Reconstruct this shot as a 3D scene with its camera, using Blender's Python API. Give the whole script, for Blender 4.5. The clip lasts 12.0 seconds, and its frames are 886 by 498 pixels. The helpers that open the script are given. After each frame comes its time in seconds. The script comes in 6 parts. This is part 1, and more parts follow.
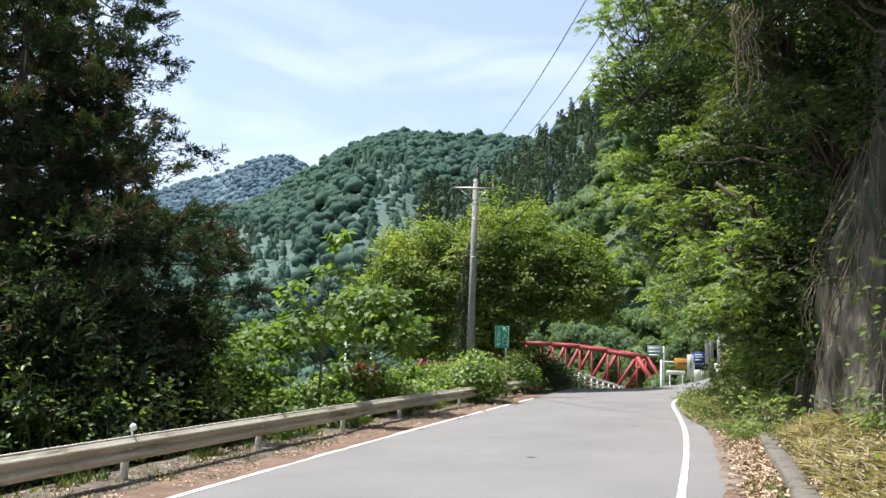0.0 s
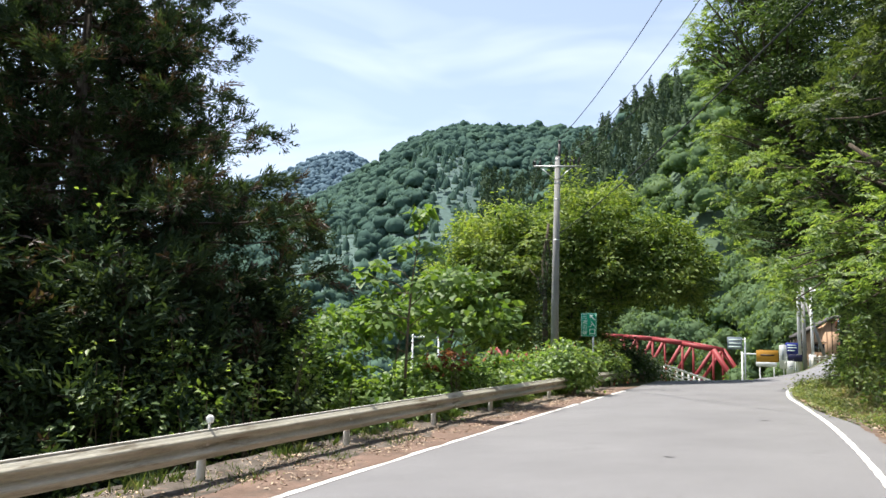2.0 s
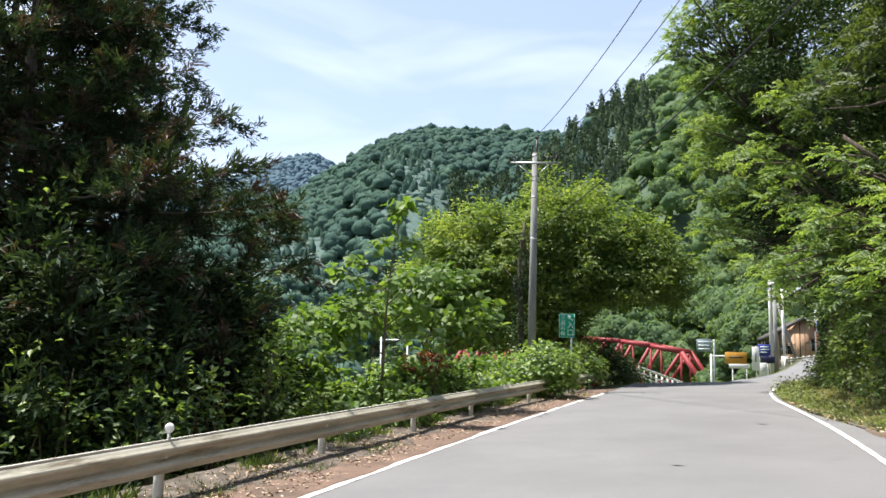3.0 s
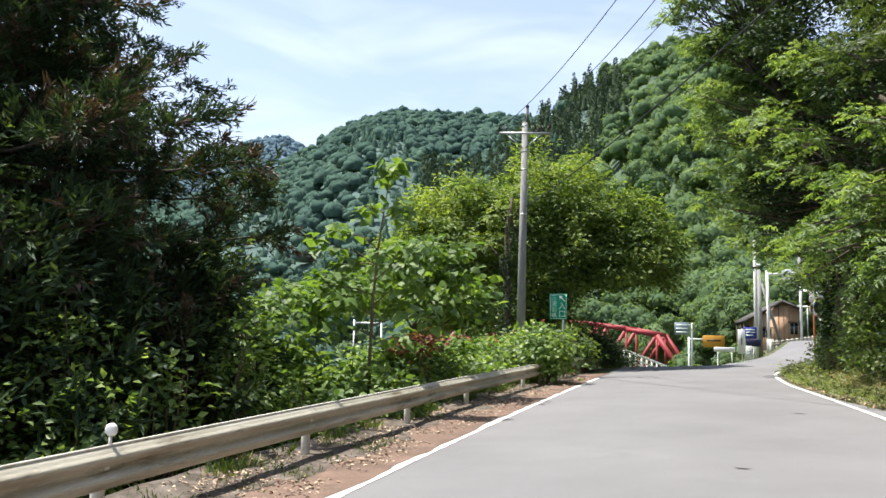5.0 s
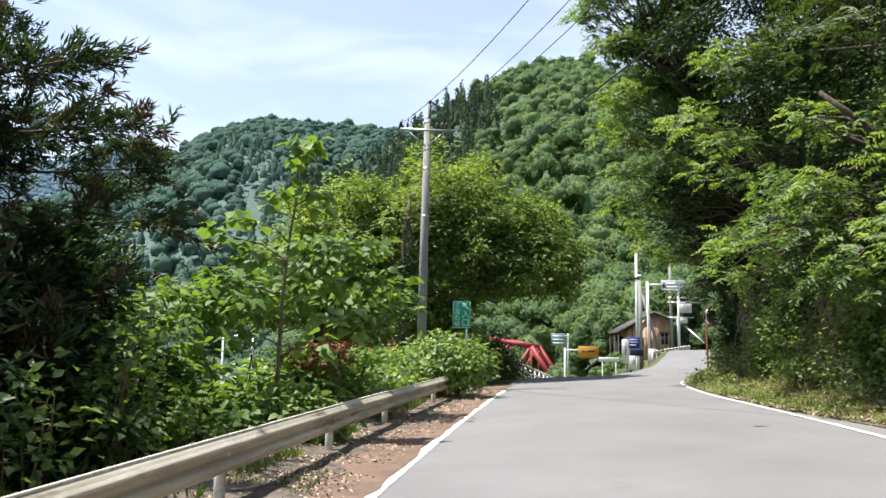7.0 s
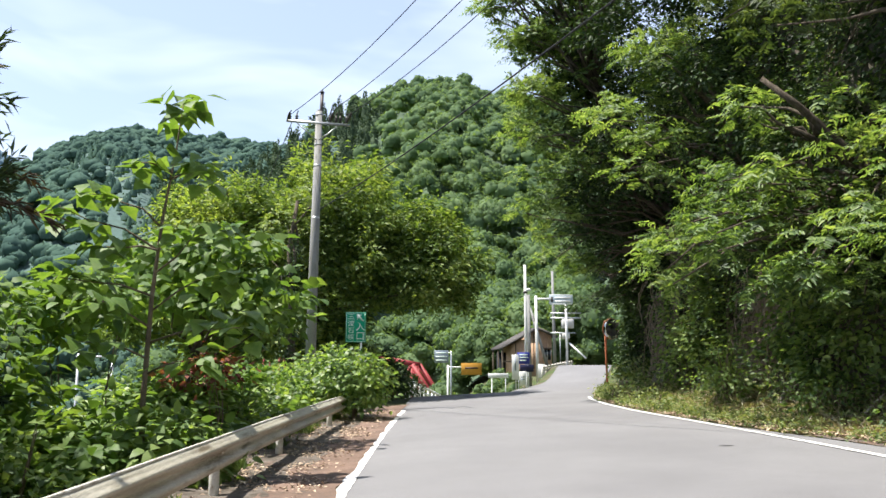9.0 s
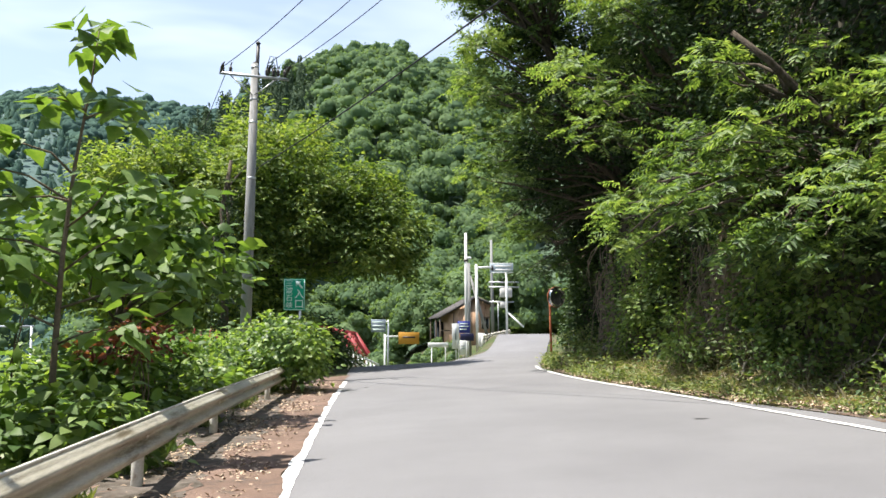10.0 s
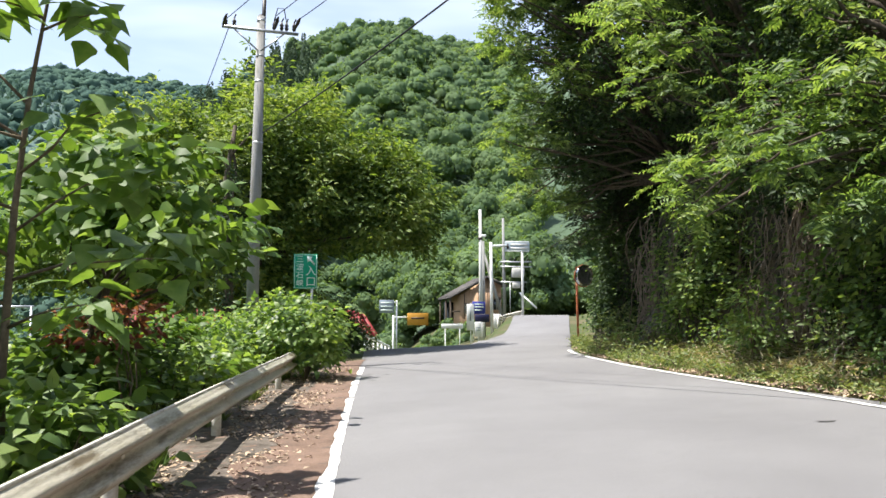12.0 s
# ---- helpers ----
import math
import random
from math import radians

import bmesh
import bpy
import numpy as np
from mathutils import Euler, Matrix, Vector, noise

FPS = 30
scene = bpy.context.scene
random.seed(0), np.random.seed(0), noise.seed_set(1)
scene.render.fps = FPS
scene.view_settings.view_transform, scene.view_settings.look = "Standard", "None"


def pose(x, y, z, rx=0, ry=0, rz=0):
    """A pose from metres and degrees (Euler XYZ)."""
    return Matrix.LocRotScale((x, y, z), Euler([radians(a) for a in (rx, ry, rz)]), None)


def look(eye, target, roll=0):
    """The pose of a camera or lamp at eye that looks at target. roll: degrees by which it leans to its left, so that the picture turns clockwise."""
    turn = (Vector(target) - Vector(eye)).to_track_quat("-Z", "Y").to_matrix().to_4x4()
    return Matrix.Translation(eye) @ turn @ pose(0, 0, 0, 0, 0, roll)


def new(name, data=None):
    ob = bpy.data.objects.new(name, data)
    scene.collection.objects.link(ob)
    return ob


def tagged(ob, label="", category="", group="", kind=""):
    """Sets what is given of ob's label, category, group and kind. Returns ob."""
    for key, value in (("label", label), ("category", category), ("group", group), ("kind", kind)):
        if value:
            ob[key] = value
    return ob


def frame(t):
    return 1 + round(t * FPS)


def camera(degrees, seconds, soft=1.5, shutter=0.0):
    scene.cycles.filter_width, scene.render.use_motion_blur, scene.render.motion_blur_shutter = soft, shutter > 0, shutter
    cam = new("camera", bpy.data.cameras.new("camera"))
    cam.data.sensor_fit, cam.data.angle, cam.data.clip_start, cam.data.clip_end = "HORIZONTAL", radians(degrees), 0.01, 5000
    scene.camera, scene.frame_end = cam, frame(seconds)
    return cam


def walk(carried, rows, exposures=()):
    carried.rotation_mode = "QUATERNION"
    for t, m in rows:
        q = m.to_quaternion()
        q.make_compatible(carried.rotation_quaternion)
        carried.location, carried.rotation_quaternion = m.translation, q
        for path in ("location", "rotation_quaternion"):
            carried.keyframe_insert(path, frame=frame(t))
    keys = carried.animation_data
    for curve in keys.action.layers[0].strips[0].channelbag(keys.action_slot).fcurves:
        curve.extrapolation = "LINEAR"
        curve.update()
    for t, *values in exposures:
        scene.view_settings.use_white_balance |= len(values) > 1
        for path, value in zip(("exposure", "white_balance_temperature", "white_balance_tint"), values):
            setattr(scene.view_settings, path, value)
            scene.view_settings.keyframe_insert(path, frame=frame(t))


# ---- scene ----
cam = camera(59.1, 12.0, soft=1.55)
PATH = [
    (0, (6.256, 1.271, 2.054), (5.723, 3.183, 2.304), 1.5),
    (0.5, (5.966, 1.671, 1.968), (5.493, 3.581, 2.325), 1.0),
    (1, (5.603, 2.024, 1.929), (5.057, 3.906, 2.326), 1.5),
    (1.5, (5.268, 2.478, 1.855), (4.686, 4.365, 2.174), 1.0),
    (2, (4.91, 2.947, 1.825), (4.231, 4.814, 2.057), 1.3),
    (2.5, (4.575, 3.459, 1.784), (3.976, 5.356, 1.996), 1.3),
    (3, (4.262, 3.89, 1.752), (3.664, 5.783, 1.994), 1.2),
    (3.2, (4.168, 4.052, 1.763), (3.638, 5.972, 1.945), 1.2),
    (4.8, (3.351, 5.496, 1.693), (2.858, 7.423, 1.909), 0.8),
    (5, (3.177, 5.694, 1.671), (2.651, 7.613, 1.874), 1.2),
    (5.5, (2.812, 6.132, 1.625), (2.431, 8.089, 1.788), 1.4),
    (6, (2.395, 6.586, 1.57), (2.055, 8.549, 1.751), 1.3),
    (6.5, (2.06, 7.004, 1.585), (1.891, 8.989, 1.757), 1.1),
    (7, (1.695, 7.591, 1.551), (1.499, 9.566, 1.793), 0.8),
    (7.5, (1.433, 8.171, 1.519), (1.442, 10.151, 1.8), 0.7),
    (7.7, (1.391, 8.381, 1.442), (1.44, 10.355, 1.757), 0.4),
    (9.3, (0.83, 10.372, 1.43), (1.001, 12.346, 1.702), 0.0),
    (9.5, (0.809, 10.613, 1.44), (1.028, 12.587, 1.676), 0.0),
    (10, (0.689, 11.147, 1.423), (0.977, 13.114, 1.638), -0.1),
    (10.5, (0.558, 11.682, 1.431), (0.905, 13.641, 1.638), 0.3),
    (11, (0.497, 12.237, 1.403), (0.901, 14.186, 1.603), -0.0),
    (11.5, (0.44, 12.793, 1.418), (0.822, 14.747, 1.606), 0.1),
    (12, (0.408, 13.361, 1.422), (0.687, 15.335, 1.589), 0.0),
]
walk(cam, [(r[0], look(*r[1:])) for r in PATH], [(0, 1.0), (5, 1.06), (12, 1.14)])


# ---- world and sun ----
SUN_EL, SUN_AZ = radians(67.5), radians(-86)  # azimuth from +y towards +x
world = bpy.data.worlds.new("sky")
scene.world = world
world.use_nodes = True
wt = world.node_tree
wt.nodes.clear()
w_out = wt.nodes.new("ShaderNodeOutputWorld")
w_bg = wt.nodes.new("ShaderNodeBackground")
w_sky = wt.nodes.new("ShaderNodeTexSky")
w_sky.sky_type, w_sky.sun_disc = "NISHITA", False
w_sky.sun_elevation, w_sky.sun_rotation = SUN_EL, SUN_AZ
w_sky.dust_density, w_sky.ozone_density = 1.2, 2.0
w_tc = wt.nodes.new("ShaderNodeTexCoord")
w_map = wt.nodes.new("ShaderNodeMapping")
w_map.inputs["Scale"].default_value = (2.2, 2.2, 7.0)
w_map.inputs["Rotation"].default_value = (0.0, 0.25, 0.4)
w_noise = wt.nodes.new("ShaderNodeTexNoise")
w_noise.inputs["Scale"].default_value, w_noise.inputs["Detail"].default_value = 1.5, 3.5
w_noise.inputs["Roughness"].default_value, w_noise.inputs["Distortion"].default_value = 0.55, 0.6
w_ramp = wt.nodes.new("ShaderNodeValToRGB")
w_ramp.color_ramp.elements[0].position, w_ramp.color_ramp.elements[1].position = 0.4, 0.78
w_ramp.color_ramp.elements[0].color = (0.27, 0.27, 0.27, 1)
w_ramp.color_ramp.elements[1].color = (0.68, 0.68, 0.68, 1)
w_mix = wt.nodes.new("ShaderNodeMixRGB")
w_mix.inputs[2].default_value = (6.8, 7.4, 8.8, 1)
wt.links.new(w_tc.outputs["Generated"], w_map.inputs["Vector"])
wt.links.new(w_map.outputs["Vector"], w_noise.inputs["Vector"])
wt.links.new(w_noise.outputs["Fac"], w_ramp.inputs["Fac"])
wt.links.new(w_ramp.outputs["Color"], w_mix.inputs[0])
wt.links.new(w_sky.outputs["Color"], w_mix.inputs[1])
wt.links.new(w_mix.outputs["Color"], w_bg.inputs["Color"])
w_bg.inputs["Strength"].default_value = 0.096
wt.links.new(w_bg.outputs["Background"], w_out.inputs["Surface"])

sun_data = bpy.data.lights.new("sun", "SUN")
sun_data.energy, sun_data.angle, sun_data.color = 5.0, radians(0.6), (1.0, 0.95, 0.87)
sun = new("sun", sun_data)
sun_dir = Vector((math.cos(SUN_EL) * math.sin(SUN_AZ), math.cos(SUN_EL) * math.cos(SUN_AZ), math.sin(SUN_EL)))
sun.matrix_world = look((0, 0, 60), Vector((0, 0, 60)) - sun_dir)


# ---- materials ----
def material(name, c1, c2, scale=4.0, rough=0.8, metal=0.0, bump=0.2, fine=60.0, spec=0.3, wear=None, wear_scale=1.5, wear_at=0.6, island=0.0, stretch=(1, 1, 1), deep=0.02):
    """Two colours mixed by a noise, a finer grain for relief, an optional worn or stained colour in patches."""
    m = bpy.data.materials.new(name)
    m.use_nodes = True
    nt = m.node_tree
    b = nt.nodes["Principled BSDF"]
    tc = nt.nodes.new("ShaderNodeTexCoord")
    mp = nt.nodes.new("ShaderNodeMapping")
    mp.inputs["Scale"].default_value = stretch
    nt.links.new(tc.outputs["Object"], mp.inputs["Vector"])
    n1 = nt.nodes.new("ShaderNodeTexNoise")
    n1.inputs["Scale"].default_value, n1.inputs["Detail"].default_value, n1.inputs["Roughness"].default_value = scale, 6.0, 0.62
    n2 = nt.nodes.new("ShaderNodeTexNoise")
    n2.inputs["Scale"].default_value, n2.inputs["Detail"].default_value = fine, 3.0
    for n in (n1, n2):
        nt.links.new(mp.outputs["Vector"], n.inputs["Vector"])
    r1 = nt.nodes.new("ShaderNodeValToRGB")
    r1.color_ramp.elements[0].position, r1.color_ramp.elements[1].position = 0.32, 0.68
    r1.color_ramp.elements[0].color, r1.color_ramp.elements[1].color = (*c1, 1), (*c2, 1)
    nt.links.new(n1.outputs["Fac"], r1.inputs["Fac"])
    col = r1.outputs["Color"]
    grain = nt.nodes.new("ShaderNodeMixRGB")
    grain.blend_type = "OVERLAY"
    grain.inputs[0].default_value = 0.35
    nt.links.new(col, grain.inputs[1])
    nt.links.new(n2.outputs["Fac"], grain.inputs[2])
    col = grain.outputs["Color"]
    if wear:
        n3 = nt.nodes.new("ShaderNodeTexNoise")
        n3.inputs["Scale"].default_value, n3.inputs["Detail"].default_value, n3.inputs["Roughness"].default_value = wear_scale, 8.0, 0.7
        nt.links.new(mp.outputs["Vector"], n3.inputs["Vector"])
        r3 = nt.nodes.new("ShaderNodeValToRGB")
        r3.color_ramp.elements[0].position, r3.color_ramp.elements[1].position = wear_at - 0.06, wear_at + 0.06
        nt.links.new(n3.outputs["Fac"], r3.inputs["Fac"])
        mx = nt.nodes.new("ShaderNodeMixRGB")
        mx.inputs[2].default_value = (*wear, 1)
        nt.links.new(r3.outputs["Color"], mx.inputs[0])
        nt.links.new(col, mx.inputs[1])
        col = mx.outputs["Color"]
    if island:
        geo = nt.nodes.new("ShaderNodeNewGeometry")
        hs = nt.nodes.new("ShaderNodeHueSaturation")
        mr = nt.nodes.new("ShaderNodeMapRange")
        mr.inputs["To Min"].default_value, mr.inputs["To Max"].default_value = 1 - island, 1 + island
        nt.links.new(geo.outputs["Random Per Island"], mr.inputs["Value"])
        nt.links.new(mr.outputs["Result"], hs.inputs["Value"])
        nt.links.new(col, hs.inputs["Color"])
        col = hs.outputs["Color"]
    nt.links.new(col, b.inputs["Base Color"])
    b.inputs["Roughness"].default_value, b.inputs["Metallic"].default_value = rough, metal
    b.inputs["Specular IOR Level"].default_value = spec
    if bump:
        bp = nt.nodes.new("ShaderNodeBump")
        bp.inputs["Strength"].default_value, bp.inputs["Distance"].default_value = bump, deep
        nt.links.new(n2.outputs["Fac"], bp.inputs["Height"])
        nt.links.new(bp.outputs["Normal"], b.inputs["Normal"])
    return m


def leaf_material(name, dark, mid, light, translucent=0.35, patch=0.35, rough=0.55, spec=0.35, each=0.55):
    """Leaves: each leaf its own tone, whole sprays lighter or yellower, light shining through."""
    m = bpy.data.materials.new(name)
    m.use_nodes = True
    nt = m.node_tree
    b = nt.nodes["Principled BSDF"]
    out = nt.nodes["Material Output"]
    geo = nt.nodes.new("ShaderNodeNewGeometry")
    tc = nt.nodes.new("ShaderNodeTexCoord")
    n1 = nt.nodes.new("ShaderNodeTexNoise")
    n1.inputs["Scale"].default_value, n1.inputs["Detail"].default_value = patch, 3.0
    nt.links.new(tc.outputs["Object"], n1.inputs["Vector"])
    add = nt.nodes.new("ShaderNodeMath")
    add.operation = "MULTIPLY_ADD"
    add.inputs[1].default_value, add.inputs[2].default_value = each, -each / 2
    nt.links.new(geo.outputs["Random Per Island"], add.inputs[0])
    s = nt.nodes.new("ShaderNodeMath")
    s.operation = "ADD"
    nt.links.new(n1.outputs["Fac"], s.inputs[0])
    nt.links.new(add.outputs["Value"], s.inputs[1])
    ramp = nt.nodes.new("ShaderNodeValToRGB")
    ramp.color_ramp.elements[0].position, ramp.color_ramp.elements[1].position = 0.25, 0.8
    ramp.color_ramp.elements[0].color, ramp.color_ramp.elements[1].color = (*dark, 1), (*light, 1)
    e = ramp.color_ramp.elements.new(0.5)
    e.color = (*mid, 1)
    nt.links.new(s.outputs["Value"], ramp.inputs["Fac"])
    nt.links.new(ramp.outputs["Color"], b.inputs["Base Color"])
    b.inputs["Roughness"].default_value, b.inputs["Specular IOR Level"].default_value = rough, spec
    tr = nt.nodes.new("ShaderNodeBsdfTranslucent")
    warm = nt.nodes.new("ShaderNodeMixRGB")
    warm.blend_type = "MULTIPLY"
    warm.inputs[0].default_value = 1.0
    warm.inputs[2].default_value = (1.35, 1.35, 0.5, 1)
    nt.links.new(ramp.outputs["Color"], warm.inputs[1])
    nt.links.new(warm.outputs["Color"], tr.inputs["Color"])
    mix = nt.nodes.new("ShaderNodeMixShader")
    mix.inputs["Fac"].default_value = translucent
    nt.links.new(b.outputs["BSDF"], mix.inputs[1])
    nt.links.new(tr.outputs["BSDF"], mix.inputs[2])
    nt.links.new(mix.outputs["Shader"], out.inputs["Surface"])
    return m


ASPHALT = material("asphalt", (0.147, 0.145, 0.15), (0.184, 0.182, 0.187), 0.35, 0.9, fine=140, bump=0.35, wear=(0.145, 0.143, 0.147), wear_scale=0.9, wear_at=0.66)
ASPHALT_OLD = material("asphalt_verge", (0.15, 0.125, 0.11), (0.21, 0.18, 0.16), 1.3, 0.95, fine=120, bump=0.4, wear=(0.12, 0.075, 0.05), wear_scale=2.2, wear_at=0.5)
LINE = material("road_paint", (0.66, 0.65, 0.62), (0.8, 0.79, 0.76), 3, 0.7, fine=90, bump=0.25, wear=(0.24, 0.225, 0.215), wear_scale=6, wear_at=0.59)
GRAVEL = material("gravel", (0.082, 0.066, 0.054), (0.165, 0.142, 0.122), 4.0, 0.95, fine=70, bump=0.6, wear=(0.06, 0.05, 0.038), wear_scale=2.3, wear_at=0.52)
SOIL = material("soil", (0.115, 0.077, 0.058), (0.2, 0.134, 0.103), 1.6, 0.95, fine=38, bump=1.0, wear=(0.1, 0.076, 0.062), wear_scale=2.6, wear_at=0.58)
GROUND = material("earth_and_moss", (0.045, 0.055, 0.022), (0.12, 0.1, 0.055), 0.8, 0.95, fine=22, bump=1.0, wear=(0.05, 0.075, 0.02), wear_scale=0.5, wear_at=0.52)
ROCK = material("rock_face", (0.055, 0.048, 0.04), (0.18, 0.158, 0.13), 1.4, 0.9, fine=4.5, bump=1.0, wear=(0.035, 0.04, 0.02), wear_scale=0.9, wear_at=0.52, stretch=(1, 1, 0.3), deep=0.16)
CONCRETE = material("concrete", (0.15, 0.135, 0.115), (0.27, 0.25, 0.225), 3.0, 0.85, fine=70, bump=0.4, wear=(0.09, 0.085, 0.06), wear_scale=3, wear_at=0.55)
POLE_CONCRETE = material("pole_concrete", (0.2, 0.2, 0.195), (0.34, 0.34, 0.33), 2.0, 0.85, fine=60, bump=0.25, wear=(0.2, 0.19, 0.17), wear_scale=2.0, wear_at=0.6, stretch=(3, 3, 0.4))
RAIL_PAINT = material("weathered_rail_paint", (0.38, 0.35, 0.27), (0.56, 0.53, 0.44), 2.2, 0.45, metal=0.1, fine=35, bump=0.12, wear=(0.17, 0.135, 0.085), wear_scale=2.4, wear_at=0.6, stretch=(1, 0.3, 3.0))
# Paler copy of the rail paint; sun on the rolled edge is coloured in.
RAIL_TOP = material("sunlit_rail_edge", (0.5, 0.48, 0.42), (0.7, 0.68, 0.62), 5, 0.55, fine=40, bump=0.1, wear=(0.3, 0.26, 0.19), wear_scale=5, wear_at=0.6)
POST_PAINT = material("post_paint", (0.55, 0.53, 0.48), (0.72, 0.7, 0.65), 5, 0.6, fine=40, bump=0.15, wear=(0.3, 0.22, 0.14), wear_scale=7, wear_at=0.64)
WHITE = material("white_paint", (0.7, 0.7, 0.69), (0.82, 0.82, 0.8), 2, 0.5, fine=30, bump=0.05, wear=(0.5, 0.47, 0.42), wear_scale=3, wear_at=0.68)
GREEN = material("sign_green", (0.0, 0.27, 0.14), (0.005, 0.33, 0.18), 1.2, 0.45, fine=30, bump=0.03, wear=(0.03, 0.22, 0.14), wear_scale=4, wear_at=0.68)
LETTER = material("sign_letter", (0.62, 0.74, 0.66), (0.74, 0.82, 0.76), 4, 0.5, fine=30, bump=0.02)
BLUE = material("sign_blue", (0.03, 0.045, 0.26), (0.05, 0.065, 0.33), 1.5, 0.45, fine=30, bump=0.03)
SIGN_GREY = material("sign_back", (0.2, 0.24, 0.27), (0.3, 0.34, 0.37), 2, 0.5, metal=0.3, fine=30, bump=0.03)
ORANGE = material("sign_orange", (0.48, 0.23, 0.03), (0.57, 0.29, 0.04), 2, 0.5, fine=30, bump=0.03)
STEEL = material("galvanised_steel", (0.38, 0.39, 0.4), (0.55, 0.56, 0.57), 5, 0.45, metal=0.6, fine=50, bump=0.1)
DARK_STEEL = material("dark_fittings", (0.025, 0.02, 0.02), (0.06, 0.05, 0.045), 6, 0.5, fine=50, bump=0.1)
CABLE = material("cable_sheath", (0.012, 0.012, 0.014), (0.03, 0.03, 0.032), 6, 0.5, fine=50, bump=0.0)
RED = material("bridge_red", (0.23, 0.028, 0.032), (0.33, 0.046, 0.05), 1.2, 0.55, fine=20, bump=0.05, wear=(0.2, 0.06, 0.05), wear_scale=2.5, wear_at=0.64)
ORANGE_POST = material("mirror_post_orange", (0.36, 0.11, 0.05), (0.46, 0.16, 0.075), 4, 0.5, fine=40, bump=0.05)
WOOD_WALL = material("house_boards", (0.42, 0.26, 0.165), (0.56, 0.37, 0.24), 2, 0.8, fine=25, bump=0.2, stretch=(4, 4, 0.6))
ROOF = material("roof_tiles", (0.05, 0.045, 0.042), (0.11, 0.1, 0.095), 3, 0.7, fine=20, bump=0.3)
WALL_PALE = material("pale_plaster", (0.45, 0.43, 0.4), (0.6, 0.58, 0.55), 2, 0.8, fine=25, bump=0.1)
DARK_GLASS = material("dark_window", (0.015, 0.018, 0.02), (0.03, 0.035, 0.04), 1, 0.1, fine=10, bump=0.0, spec=0.6)
BARK = material("bark", (0.045, 0.035, 0.025), (0.13, 0.105, 0.08), 5, 0.9, fine=30, bump=0.9, stretch=(3, 3, 0.5))
TWIG = material("twig_bark", (0.1, 0.075, 0.05), (0.2, 0.16, 0.11), 6, 0.85, fine=40, bump=0.4)
DRY_STEM = material("dry_vine", (0.15, 0.115, 0.085), (0.3, 0.245, 0.185), 6, 0.9, fine=40, bump=0.4)
STRAW = leaf_material("dry_straw", (0.2, 0.172, 0.112), (0.33, 0.29, 0.2), (0.48, 0.44, 0.325), 0.25, 1.1)
KERB = material("kerb_concrete", (0.11, 0.1, 0.09), (0.19, 0.175, 0.16), 3.0, 0.85, fine=70, bump=0.4, wear=(0.07, 0.065, 0.05), wear_scale=3, wear_at=0.55)
LITTER = material("dry_leaves", (0.23, 0.15, 0.1), (0.52, 0.42, 0.31), 5, 0.85, fine=40, bump=0.1, island=0.5)
GRASS = leaf_material("grass", (0.07, 0.125, 0.03), (0.145, 0.205, 0.065), (0.3, 0.315, 0.15), 0.3, 1.2)
LEAF_BANK = leaf_material("bank_leaves", (0.062, 0.11, 0.04), (0.15, 0.235, 0.075), (0.28, 0.355, 0.14), 0.48, 0.5, rough=0.5, spec=0.4)
LEAF_TREE = leaf_material("tree_leaves", (0.066, 0.116, 0.032), (0.155, 0.232, 0.06), (0.28, 0.34, 0.1), 0.45, 0.4)
# LEAF_DARK carries deep shade in its colour, for foliage under cover.
LEAF_DARK = leaf_material("shade_toned_leaves", (0.018, 0.037, 0.014), (0.037, 0.07, 0.023), (0.078, 0.125, 0.04), 0.22, 0.5, spec=0.25)
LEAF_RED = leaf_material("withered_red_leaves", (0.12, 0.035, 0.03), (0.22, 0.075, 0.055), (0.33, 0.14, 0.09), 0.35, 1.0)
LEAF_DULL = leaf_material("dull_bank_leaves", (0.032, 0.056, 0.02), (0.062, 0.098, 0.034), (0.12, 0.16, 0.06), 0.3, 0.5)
LEAF_SHRUB = leaf_material("shrub_leaves", (0.070, 0.127, 0.045), (0.162, 0.254, 0.075), (0.302, 0.392, 0.140), 0.5, 0.8, rough=0.45, spec=0.5)
LEAF_BIG = leaf_material("sapling_leaf", (0.064, 0.122, 0.032), (0.116, 0.201, 0.048), (0.209, 0.297, 0.085), 0.45, 2.0, rough=0.52, spec=0.3)
WEED = leaf_material("verge_weed", (0.08, 0.125, 0.045), (0.165, 0.215, 0.085), (0.3, 0.325, 0.16), 0.4, 1.3)
LEAF_BROWN = leaf_material("withered_needles", (0.036, 0.023, 0.017), (0.07, 0.046, 0.034), (0.12, 0.085, 0.06), 0.2, 1.0)
NEEDLE = leaf_material("cedar_needles", (0.019, 0.036, 0.021), (0.043, 0.073, 0.037), (0.09, 0.122, 0.062), 0.22, 0.6, rough=0.7, spec=0.15, each=0.3)
# Dark tones lifted: haze over the near hill is put into its leaves.
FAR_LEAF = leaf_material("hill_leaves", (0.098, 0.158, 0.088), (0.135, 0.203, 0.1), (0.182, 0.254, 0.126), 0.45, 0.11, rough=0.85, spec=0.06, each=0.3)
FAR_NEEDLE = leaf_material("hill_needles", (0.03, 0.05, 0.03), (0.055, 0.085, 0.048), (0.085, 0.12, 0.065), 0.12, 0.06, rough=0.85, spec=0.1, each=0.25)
# Far woods and floors: distance haze is tinted into these bluer, paler colours.
HAZED_WOODS = leaf_material("hazed_green_woods", (0.052, 0.092, 0.079), (0.066, 0.113, 0.09), (0.092, 0.15, 0.102), 0.15, 0.022, rough=0.95, spec=0.02, each=0.08)
